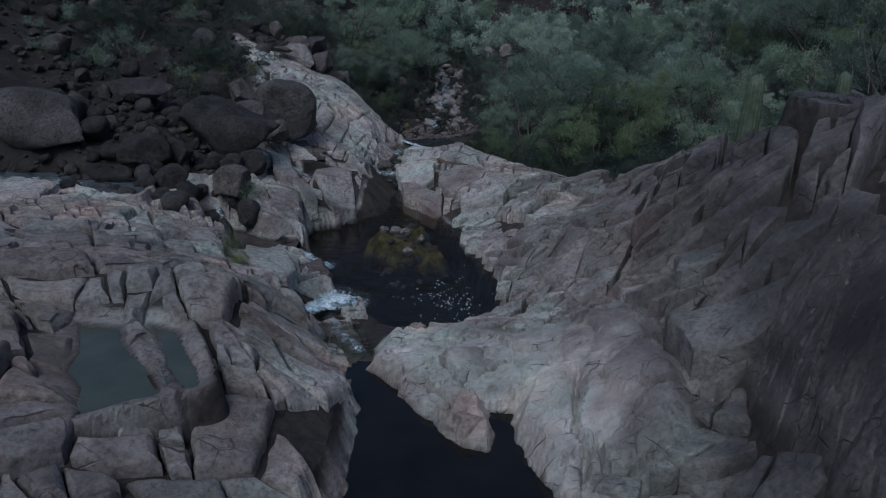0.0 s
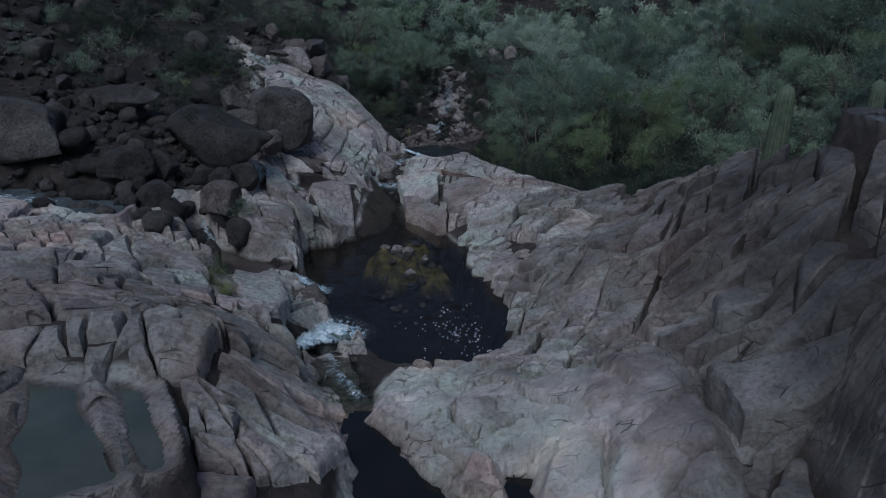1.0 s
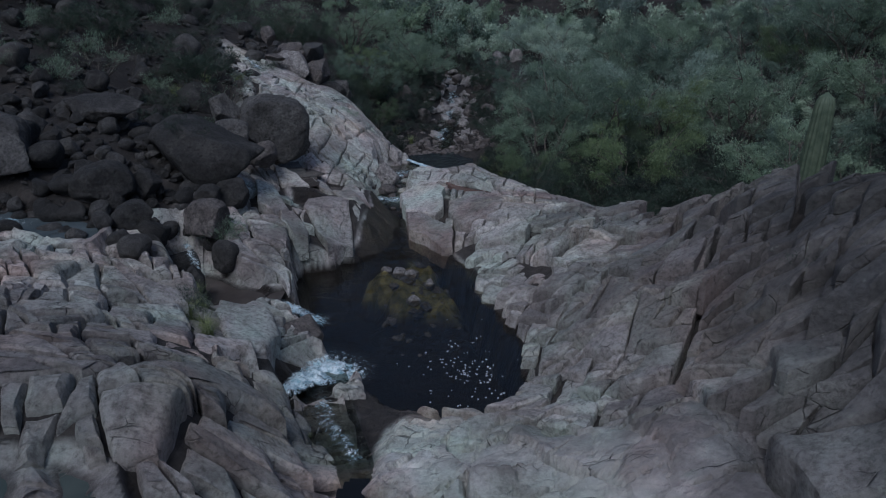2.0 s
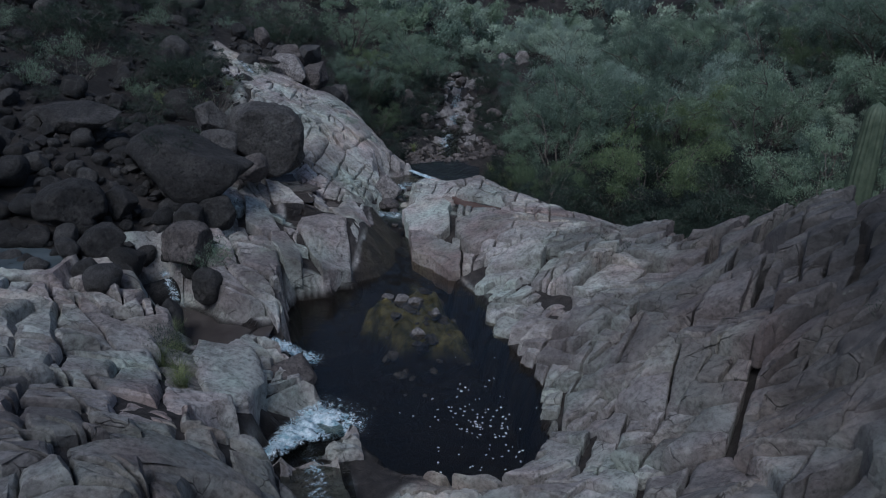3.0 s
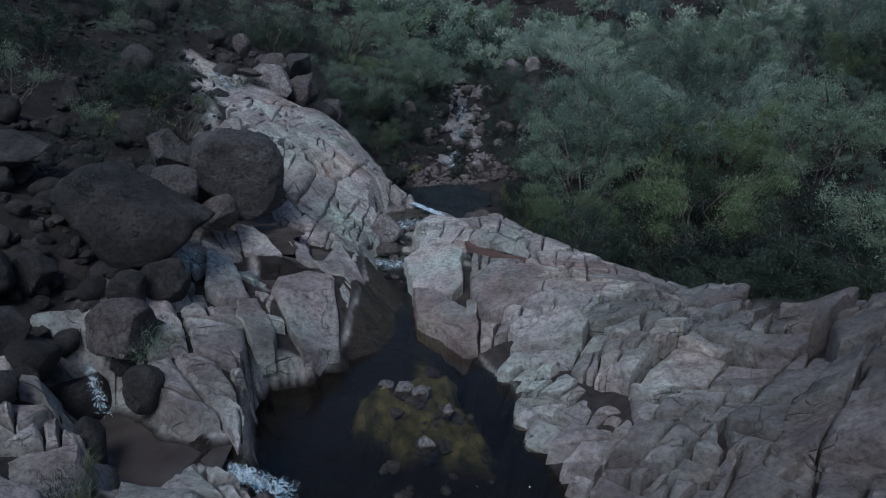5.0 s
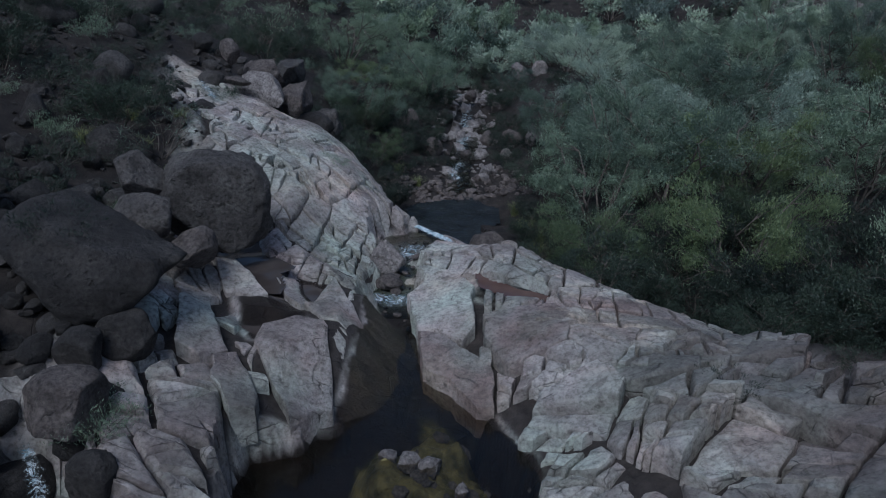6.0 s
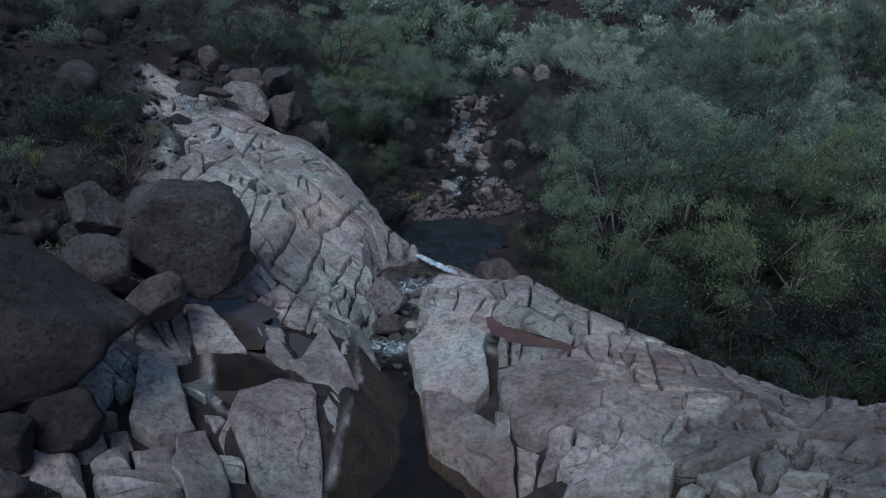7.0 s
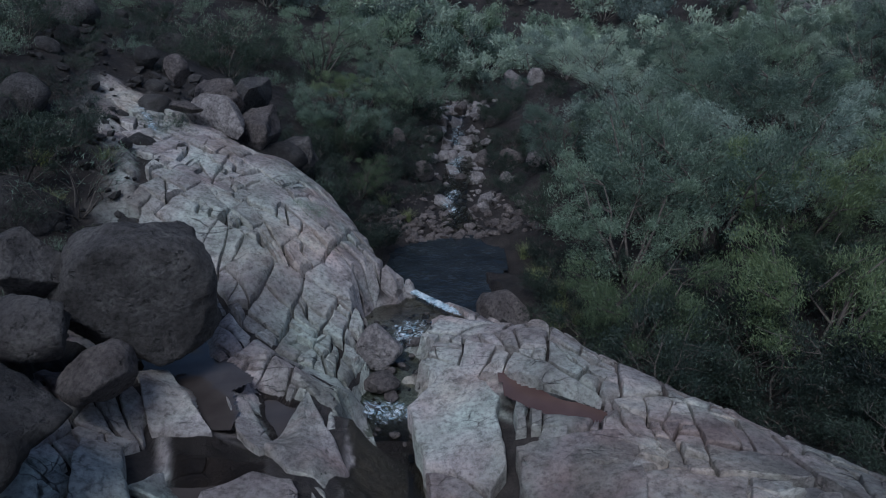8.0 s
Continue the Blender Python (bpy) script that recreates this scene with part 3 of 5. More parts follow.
def murky_material(name, tones, ripple=0.08, fine=7):
    m, t, b = material(name, 0.08)
    b.inputs["IOR"].default_value = 1.33
    at = coords(t)
    t.links.new(ramp(t, noisy(t, at, 1.8, 4, 0.5), [(0.3, tones[0]), (0.7, tones[1])]), b.inputs["Base Color"])
    bumped(t, b, noisy(t, at, fine, 2, 0.5), ripple, 0.03)
    return m


MURKY = murky_material("murky_grey_green_water", [(0.04, 0.05, 0.042), (0.07, 0.08, 0.068)])
RUSTY = murky_material("murky_red_brown_water", [(0.085, 0.05, 0.042), (0.13, 0.08, 0.066)])
BROWN_WATER = murky_material("murky_brown_water", [(0.045, 0.037, 0.034), (0.08, 0.068, 0.062)])
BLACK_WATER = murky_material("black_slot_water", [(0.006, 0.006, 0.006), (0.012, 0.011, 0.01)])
# the blue-grey base colour holds the sky that this water mirrors
SHALLOW = murky_material("sky_tinted_shallow_water", [(0.05, 0.065, 0.072), (0.11, 0.13, 0.14)])
# part of the pool's sky reflection is put into its bluish base colour
RIPPLED = murky_material("sky_tinted_rippled_water", [(0.01, 0.014, 0.017), (0.03, 0.038, 0.044)], 1.0, 5)
FOAM = foam_material()
FLECK = fleck_material()


def part(name, bm, mat, parent=None, label="", flat=False):
    me = bpy.data.meshes.new(name)
    bm.to_mesh(me)
    bm.free()
    me.materials.append(mat)
    if not flat:
        me.polygons.foreach_set("use_smooth", [True] * len(me.polygons))
    ob = new(name, me)
    ob.parent = parent
    return tagged(ob, label)


def from_arrays(name, verts, faces, mat, smooth_shade=True):
    me = bpy.data.meshes.new(name)
    me.from_pydata(verts, [], faces)
    me.materials.append(mat)
    if smooth_shade:
        me.polygons.foreach_set("use_smooth", [True] * len(me.polygons))
    return new(name, me)


# ---- ground: one sheet from the gorge to the far slopes ----
def axis(lo, hi, step, far_lo, far_hi, growth):
    mid = np.arange(lo, hi + step / 2, step)
    out, s, v = [], step, hi
    while v < far_hi:
        s *= growth
        v += s
        out.append(v)
    before, s, v = [], step, lo
    while v > far_lo:
        s *= growth
        v -= s
        before.append(v)
    return np.r_[before[::-1], mid, out]


def rock_darkness(x, y):
    """Dark desert varnish: full on the right wall, thinner on the slabs below it. Darkest on the broad face, and darker
    round the end of the crest.
    """
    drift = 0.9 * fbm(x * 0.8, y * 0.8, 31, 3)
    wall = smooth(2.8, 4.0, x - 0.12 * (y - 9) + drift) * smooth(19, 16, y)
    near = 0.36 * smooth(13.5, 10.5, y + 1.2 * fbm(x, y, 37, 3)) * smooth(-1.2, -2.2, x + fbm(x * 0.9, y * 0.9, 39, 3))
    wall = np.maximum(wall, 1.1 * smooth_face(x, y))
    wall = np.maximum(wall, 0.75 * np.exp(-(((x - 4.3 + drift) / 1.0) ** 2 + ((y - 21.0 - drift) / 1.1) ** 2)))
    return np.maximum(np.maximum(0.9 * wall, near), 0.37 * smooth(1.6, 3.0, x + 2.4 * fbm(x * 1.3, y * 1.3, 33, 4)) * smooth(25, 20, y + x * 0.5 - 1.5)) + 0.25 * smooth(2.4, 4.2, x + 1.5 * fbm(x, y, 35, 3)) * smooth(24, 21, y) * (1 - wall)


def build_ground():
    xs = axis(-5.0, 4.6, 0.042, -260, 260, 1.03)
    ys = axis(8.0, 26.5, 0.045, -60, 420, 1.02)
    X, Y = np.meshgrid(xs, ys)
    x, y = X.ravel(), Y.ravel()
    h, rock, wet, tone = ground_height(x, y)
    nx, ny = len(xs), len(ys)
    idx = np.arange(nx * ny).reshape(ny, nx)
    quads = np.stack([idx[:-1, :-1], idx[:-1, 1:], idx[1:, 1:], idx[1:, :-1]], -1).reshape(-1, 4)
    me = bpy.data.meshes.new("ground")
    me.vertices.add(nx * ny)
    me.vertices.foreach_set("co", np.stack([x, y, h], -1).ravel())
    me.loops.add(quads.size)
    me.loops.foreach_set("vertex_index", quads.ravel())
    me.polygons.add(len(quads))
    me.polygons.foreach_set("loop_start", np.arange(0, quads.size, 4))
    me.polygons.foreach_set("use_smooth", np.zeros(len(quads), bool))
    me.update()
    me.materials.append(GROUND)
    dark = rock_darkness(x, y)
    shoal = weed_shoal(x, y)
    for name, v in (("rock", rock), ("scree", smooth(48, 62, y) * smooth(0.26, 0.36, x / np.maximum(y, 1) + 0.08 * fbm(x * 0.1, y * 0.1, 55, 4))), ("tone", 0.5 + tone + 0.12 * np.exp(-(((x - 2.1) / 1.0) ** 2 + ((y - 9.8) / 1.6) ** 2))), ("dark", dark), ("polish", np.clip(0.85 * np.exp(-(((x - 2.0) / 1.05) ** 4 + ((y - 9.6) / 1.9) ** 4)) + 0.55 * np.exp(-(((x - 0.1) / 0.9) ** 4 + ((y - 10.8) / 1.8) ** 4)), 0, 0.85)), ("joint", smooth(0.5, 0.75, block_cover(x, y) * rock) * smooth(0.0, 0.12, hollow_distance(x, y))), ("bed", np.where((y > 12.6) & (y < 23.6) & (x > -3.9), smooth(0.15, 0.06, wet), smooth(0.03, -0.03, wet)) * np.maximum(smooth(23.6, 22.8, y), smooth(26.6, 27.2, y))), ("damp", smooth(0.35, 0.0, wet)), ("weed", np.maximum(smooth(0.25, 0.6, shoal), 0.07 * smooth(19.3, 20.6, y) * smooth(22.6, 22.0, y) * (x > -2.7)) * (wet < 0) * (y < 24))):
        a = me.attributes.new(name, "FLOAT", "POINT")
        a.data.foreach_set("value", v.astype(np.float32))
    return tagged(new("ground", me), "jointed pale pink bedrock gorge passing into brown gravelly soil", "ground", kind="structure"), xs, ys, h.reshape(ny, nx)


ground, GX, GY, GH = build_ground()


def ground_at(x, y):
    i, j = np.searchsorted(GX, x) - 1, np.searchsorted(GY, y) - 1
    i, j = min(max(i, 0), len(GX) - 2), min(max(j, 0), len(GY) - 2)
    u, v = (x - GX[i]) / (GX[i + 1] - GX[i]), (y - GY[j]) / (GY[j + 1] - GY[j])
    return float((GH[j, i] * (1 - u) + GH[j, i + 1] * u) * (1 - v) + (GH[j + 1, i] * (1 - u) + GH[j + 1, i + 1] * u) * v)


# ---- water ----
def water_sheet(name, poly, level, mat, label, grow=0.35, step=0.12):
    px, py = [p[0] for p in poly], [p[1] for p in poly]
    xs, ys = np.arange(min(px) - grow, max(px) + grow, step), np.arange(min(py) - grow, max(py) + grow, step)
    X, Y = np.meshgrid(xs, ys)
    d = outline_distance(X, Y, poly)
    Z = level + 0.012 * fbm(X * 2.2, Y * 2.2, 5, 3)
    ids, verts, faces = {}, [], []
    for j in range(len(ys) - 1):
        for i in range(len(xs) - 1):
            if d[j, i] < grow:
                face = []
                for a, b in ((j, i), (j, i + 1), (j + 1, i + 1), (j + 1, i)):
                    if (a, b) not in ids:
                        ids[a, b] = len(verts)
                        verts.append((X[a, b], Y[a, b], Z[a, b]))
                    face.append(ids[a, b])
                faces.append(face)
    return tagged(from_arrays(name, verts, faces, mat), label, "water", kind="structure")


water_sheet("water", POOL, 0.0, POOL_WATER, "dark still pool water with light ripples")
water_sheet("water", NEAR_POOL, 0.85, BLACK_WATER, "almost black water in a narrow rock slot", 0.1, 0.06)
water_sheet("water", LEFT_POOL, 1.88, SHALLOW, "stream water sliding over rock, sky reflection in its grey-blue colour", 0.06, 0.06)
water_sheet("water", SIDE_POOL, 0.56, BROWN_WATER, "shallow dark water in a rock basin", 0.2)
water_sheet("water", FAR_POOL, -1.1, RIPPLED, "rippled pool below the rock lip, sky reflection in its blue-grey colour")
water_sheet("water", PUDDLE_A, 2.485, MURKY, "still green-grey rainwater in a rock hollow", 0.1, 0.06)
water_sheet("water", PUDDLE_B, 2.435, MURKY, "still green-grey rainwater in a rock hollow", 0.1, 0.06)
water_sheet("water", RED_PUDDLE, 0.665, RUSTY, "thin red-brown puddle in a rock hollow", 0.02, 0.05)
water_sheet("water", WET_A, 0.935, BROWN_WATER, "shallow brown puddle between pale slabs", 0.1, 0.05)
water_sheet("water", WET_B, 1.115, BROWN_WATER, "shallow brown puddle below the big boulder", 0.1, 0.05)
water_sheet("water", WET_C, 0.765, BROWN_WATER, "shallow dark puddle between pale slabs", 0.1, 0.05)
water_sheet("water", TOP_PUDDLE, 4.7, SHALLOW, "small puddle on top of the rock wall, bright sky reflection in its colour", 0.08, 0.06)


def stream(name, line, mat, label):
    """A ribbon of running water. line: x, y, z, half width."""
    verts, faces = [], []
    line = np.array(line)
    t = np.linspace(0, len(line) - 1, (len(line) - 1) * 10 + 1)
    p = np.stack([np.interp(t, range(len(line)), line[:, k]) for k in range(4)], -1)
    n = 9
    for k, (x, y, z, w) in enumerate(p):
        d = p[min(k + 1, len(p) - 1)] - p[max(k - 1, 0)]
        s = np.array([-d[1], d[0]]) / (np.hypot(d[0], d[1]) + 1e-9)
        for q in range(n):
            o = (q / (n - 1) * 2 - 1) * w
            bx, by = x + s[0] * o, y + s[1] * o
            verts.append((bx, by, z + 0.02 * float(fbm(np.array([bx * 4]), np.array([by * 4]), 8, 3)[0])))
    for k in range(len(p) - 1):
        for q in range(n - 1):
            a = k * n + q
            faces.append((a + n, a + n + 1, a + 1, a))
    return tagged(from_arrays(name, verts, faces, mat), label, "water", kind="structure")


stream("water", [(-1.85, 22.4, 0.02, 0.6), (-1.87, 23.2, 0.15, 0.6), (-1.93, 24.2, 0.27, 0.6), (-1.9, 25.2, 0.3, 0.65), (-1.8, 26.0, 0.31, 0.8), (-1.3, 26.5, 0.28, 0.7)], RUN_WATER, "shallow water running in a rock channel")


# ---- boulders ----
def stone_mesh(seed, size, detail=3, facets=7, rough=0.06, cut=(0.52, 0.86)):
    """A worn stone: a ball cut by random flats, then roughened. size: half extents."""
    rng = random.Random(seed)
    bm = bmesh.new()
    bmesh.ops.create_icosphere(bm, subdivisions=detail, radius=1.0)
    flats = []
    for _ in range(facets):
        n = Vector((rng.gauss(0, 1), rng.gauss(0, 1), rng.gauss(0, 0.8))).normalized()
        flats.append((n, rng.uniform(*cut)))
    shift = Vector((rng.uniform(0, 90), rng.uniform(0, 90), rng.uniform(0, 90)))
    for v in bm.verts:
        p = v.co.copy()
        for n, d in flats:
            over = p.dot(n) - d
            if over > 0:
                p -= n * over * 0.95
        p *= 1 + 0.13 * noise.noise(p * 1.2 + shift) + rough * noise.fractal(p * 3.0 + shift, 0.7, 2.1, 5)
        v.co = Vector((p.x * size[0], p.y * size[1], p.z * size[2]))
    return bm


def boulder(name, x, y, z, size, seed, mat, label, turn=0.0, lean=0.0, detail=4, facets=7, cut=(0.52, 0.86)):
    """z: the stone's middle."""
    ob = part(name, stone_mesh(seed, size, detail, facets, 0.06, cut), mat)
    ob.matrix_world = pose(x, y, z, lean, 0, turn)
    return tagged(ob, label, "boulder")


DARK_LABEL = "rounded dark brown boulder among others on the bank"
boulder("boulder", -4.98, 22.9, 2.32, (1.0, 1.0, 0.95), 3, MID_STONE, "big rounded dark boulder resting on the pale slab", 20, 8, 5, 5)
boulder("boulder", -5.85, 20.1, 2.3, (1.45, 1.1, 1.05), 8, DARK_STONE, "largest dark boulder with a sloping mossy top", -25, -12, 5, 5)
boulder("boulder", -6.1, 22.45, 2.8, (0.52, 0.48, 0.46), 12, MID_STONE, "grey-blue angular boulder wedged behind bigger ones", 40, 0, 4, 11)
boulder("boulder", -5.72, 21.6, 2.38, (0.6, 0.46, 0.46), 17, MID_STONE, "dark angular boulder wedged between two bigger ones", 10, 0, 4, 11)
boulder("boulder", -4.95, 21.45, 1.95, (0.45, 0.4, 0.36), 21, BROWN_STONE, "rounded brown boulder under the biggest ones", 60)
boulder("boulder", -7.1, 17.6, 2.3, (0.62, 0.55, 0.5), 25, DARK_STONE, DARK_LABEL, 30)
boulder("boulder", -6.5, 18.2, 2.15, (0.36, 0.3, 0.34), 28, DARK_STONE, DARK_LABEL, 0)
boulder("boulder", -5.05, 17.6, 1.6, (0.5, 0.46, 0.46), 33, BROWN_STONE, "brown pitted boulder beside a grey shrub", 15)
boulder("boulder", -4.6, 17.0, 1.1, (0.3, 0.28, 0.32), 36, DARK_STONE, "upright dark block above the side basin", 5, 0, 4, 9)
boulder("boulder", -6.2, 16.85, 1.9, (0.42, 0.35, 0.38), 39, DARK_STONE, DARK_LABEL, 50)
boulder("boulder", -5.3, 18.5, 1.8, (0.34, 0.3, 0.3), 43, DARK_STONE, DARK_LABEL, 80)
boulder("boulder", -6.1, 16.1, 1.75, (0.3, 0.26, 0.22), 46, DARK_STONE, DARK_LABEL, 20)
boulder("boulder", -4.85, 16.0, 0.95, (0.22, 0.26, 0.36), 49, DARK_STONE, "tall wet dark stone standing in the stream", 0)
boulder("boulder", -4.95, 19.0, 1.75, (0.42, 0.36, 0.34), 52, DARK_STONE, DARK_LABEL, 35)
boulder("boulder", -8.5, 20.9, 3.2, (1.1, 0.7, 0.3), 55, DARK_STONE, "flat tilted brown slab lying on the boulder bank", 12, 6, 4, 9)
boulder("boulder", -10.1, 18.6, 2.8, (2.0, 1.0, 0.85), 58, MID_STONE, "large pale sloping boulder beside the side stream", 160, 10, 4, 5)
boulder("boulder", -7.05, 31.0, 3.75, (0.3, 0.3, 0.36), 61, BROWN_STONE, "egg-shaped brown boulder perched on the slope", 0)
boulder("boulder", -6.0, 30.6, 2.75, (1.1, 0.75, 0.6), 64, PALE_STONE, "pinkish outcrop block at the head of the slab", -30, 20, 5, 16, (0.4, 0.7))
boulder("boulder", -5.1, 31.0, 1.75, (0.8, 0.6, 0.5), 67, DARK_STONE, "dark broken outcrop behind the slab edge", 20, 0, 4, 10)
for x, y, z, size, seed in ((-5.45, 31.2, 2.3, (1.1, 0.7, 0.85), 165), (-6.35, 31.5, 3.0, (0.95, 0.75, 0.85), 166), (-4.8, 31.9, 1.6, (1.0, 0.8, 0.9), 168), (-5.9, 32.4, 2.9, (1.2, 0.9, 0.8), 169), (-4.3, 32.6, 0.9, (0.9, 0.7, 0.8), 170)):
    boulder("outcrop", x, y, z, size, seed, MID_STONE if seed > 167 else BROWN_STONE, "angular purple-brown outcrop block behind the slab", seed * 40, 15, 5, 16, (0.36, 0.66))
boulder("boulder", -6.6, 30.1, 3.15, (0.45, 0.25, 0.14), 70, BROWN_STONE, "thin brown plate lying on the slab", -25)
boulder("boulder", -2.1, 24.5, 0.56, (0.42, 0.34, 0.38), 73, PALE_STONE, "pinkish angular stone standing in the channel", 25, 0, 4, 12, (0.42, 0.7))
boulder("boulder", -2.12, 23.85, 0.34, (0.32, 0.22, 0.14), 76, BROWN_STONE, "flat wet red-brown stone in the channel", 5)
boulder("boulder", 0.1, 28.2, -0.75, (0.62, 0.55, 0.55), 79, BROWN_STONE, "wet brown boulder with a pale top in the pool", -10, 0, 4, 6)

boulder("boulder", -2.85, 15.6, 0.2, (0.5, 0.42, 0.34), 86, BROWN_STONE, "wet red-brown block between the two falls", 30, 0, 4, 9)

for n, (x, y, r) in enumerate(((-1.62, 18.95, 0.15), (-1.05, 18.8, 0.19), (-0.93, 17.5, 0.2), (-1.35, 18.85, 0.2), (-0.62, 18.3, 0.13))):
    boulder("stone", x, y, -0.03, (r, r * 0.8, 0.14), 240 + n, PALE_STONE, "pale stone breaking the water over the weedy shoal", 50 * n, 0, 3, 11)

# stones of the stream bed below the far pool
for n, (x, y, w, tall, mat) in enumerate(((-2.7, 38.7, 0.5, 0.95, BROWN_STONE), (-1.85, 38.1, 0.65, 0.6, BROWN_STONE), (-0.95, 41.2, 0.6, 0.5, PALE_STONE), (0.2, 41.0, 0.65, 0.6, BROWN_STONE), (1.25, 40.8, 0.85, 0.65, BROWN_STONE),
                                          (2.1, 39.8, 0.8, 0.7, PALE_STONE), (-1.5, 43.4, 0.7, 0.6, DARK_STONE), (-0.4, 47.0, 0.7, 0.5, BROWN_STONE), (2.1, 50.3, 1.1, 0.8, PALE_STONE), (-3.1, 38.0, 0.5, 0.4, BROWN_STONE),
                                          (3.0, 49.0, 0.8, 0.6, PALE_STONE), (-0.6, 38.9, 0.45, 0.3, BROWN_STONE), (0.9, 38.6, 0.5, 0.3, PALE_STONE), (-1.2, 45.0, 0.5, 0.4, BROWN_STONE), (0.7, 44.6, 0.55, 0.4, BROWN_STONE))):
    boulder("boulder", x, y, ground_at(x, y) + tall * 0.35, (w * 0.6, w * 0.5, tall * 0.75), 200 + n, mat, "weathered stone beside the stream among shrubs", 37 * n, 0, 3, 11)

# loose dark boulders of the left bank: a few shapes, copied
SHAPES = [part("boulder", stone_mesh(300 + k, (1.0, 0.85 + 0.1 * (k % 3), 0.72 + 0.07 * (k % 4)), 3, 6 + k), (DARK_STONE, MID_STONE, DARK_STONE, DARK_STONE, MID_STONE, DARK_STONE)[k]) for k in range(6)]


def scatter_stones(count, area, low, high, seed, label, group, sink=0.25, sparse=1.0):
    rng = random.Random(seed)
    placed = []
    for _ in range(count * 12):
        if len(placed) >= count:
            break
        x, y = rng.uniform(area[0], area[1]), rng.uniform(area[2], area[3])
        if not area[4](x, y):
            continue
        r = low + (high - low) * rng.random() ** 2.2
        if any((x - a) ** 2 + (y - b) ** 2 < (0.72 * sparse * (r + c)) ** 2 for a, b, c in placed):
            continue
        placed.append((x, y, r))
        z = ground_at(x, y) + r * (0.7 - 2 * sink * rng.random())
        ob = copy_thing(SHAPES[rng.randrange(6)], pose(x, y, z, rng.uniform(-25, 25), rng.uniform(-25, 25), rng.uniform(0, 360)) @ Matrix.Diagonal((r, r * rng.uniform(0.8, 1.1), r, 1)))
        tagged(ob, label, "boulder", group)


scatter_stones(26, (-8.8, -5.7, 15.9, 17.5, lambda x, y: True), 0.2, 0.46, 15, DARK_LABEL, "boulders of the dark bank")
scatter_stones(160, (-11.5, -4.7, 16.6, 24.5, lambda x, y: y > 17.2 + 0.06 * (x + 5) ** 2 * (x < -8) and x < -4.6 - 0.15 * max(0, y - 19) and not (x > -5.9 and 18.9 < y < 22)), 0.12, 0.46, 5, DARK_LABEL, "boulders of the dark bank")
scatter_stones(55, (-18, -5.5, 23.5, 46, lambda x, y: x < -5.6 - 0.14 * (y - 23)), 0.1, 0.55, 6, "brown stone half sunk in the shrubby slope", "stones of the slope", 0.4, 1.6)
scatter_stones(34, (-15, -6.6, 25.0, 40.0, lambda x, y: x < -7.2 - 0.1 * (y - 25)), 0.3, 1.0, 16, "brown weathered rock jutting out of the dark slope", "rocks of the slope", 0.45, 1.3)


def gravel(name, count, seed, place, low, high, mat, label):
    """Many small stones joined into one mesh."""
    rng = random.Random(seed)
    bm = bmesh.new()
    for _ in range(count):
        x, y = place(rng)
        r = low + (high - low) * rng.random() ** 2.5
        m = pose(x, y, ground_at(x, y) + r * 0.35, rng.uniform(-30, 30), rng.uniform(-30, 30), rng.uniform(0, 360)) @ Matrix.Diagonal((r * rng.uniform(0.9, 1.4), r, r * rng.uniform(0.5, 0.8), 1))
        made = bmesh.ops.create_icosphere(bm, subdivisions=1, radius=1.0, matrix=m)
        c = m.translation
        for v in made["verts"]:
            v.co = c + (v.co - c) * (rng.uniform(0.72, 1.15) + 0.35 * noise.noise(v.co * (0.9 / r)))
    return tagged(part(name, bm, mat, flat=True), label, "stones", kind="stuff")


gravel("gravel_bar", 420, 7, lambda rng: (rng.uniform(-3.3, 1.4), 33.4 + abs(rng.gauss(0, 1.7))), 0.04, 0.2, BROWN_STONE, "bar of small brown stones at the pool's outlet")
gravel("stream_stones", 210, 8, lambda rng: (lambda y: (-0.6 + rng.gauss(0, 0.7), y))(rng.uniform(36.0, 52.0)), 0.06, 0.36, PALE_STONE, "pale stones strewn along the stream bed")
gravel("slope_stones", 1100, 9, lambda rng: (rng.uniform(-14, -5.6), rng.uniform(16.8, 34.0)), 0.05, 0.2, DARK_STONE, "small dark stones strewn over the bank")
gravel("channel_stones", 70, 10, lambda rng: (-1.85 + rng.gauss(0, 0.4), rng.uniform(22.3, 26.2)), 0.03, 0.13, BROWN_STONE, "pale stones lying in the shallow channel")
gravel("shoal_stones", 46, 11, lambda rng: (-0.85 + rng.gauss(0, 0.45), 18.1 + rng.gauss(0, 0.7)), 0.04, 0.15, PALE_STONE, "pale stones on the weedy shoal")
for ob in SHAPES:
    bpy.data.objects.remove(ob)


# ---- plants ----
def tube(bm, points, radii, sides=5):
    rings = []
    for k, (p, r) in enumerate(zip(points, radii)):
        d = (points[min(k + 1, len(points) - 1)] - points[max(k - 1, 0)]).normalized()
        a = d.orthogonal().normalized()
        b = d.cross(a)
        rings.append([bm.verts.new(p + (a * math.cos(q) + b * math.sin(q)) * r) for q in (2 * math.pi * i / sides for i in range(sides))])
    for lo, hi in zip(rings, rings[1:]):
        for i in range(sides):
            bm.faces.new((lo[i], lo[(i + 1) % sides], hi[(i + 1) % sides], hi[i]))
    bm.faces.new(rings[-1])


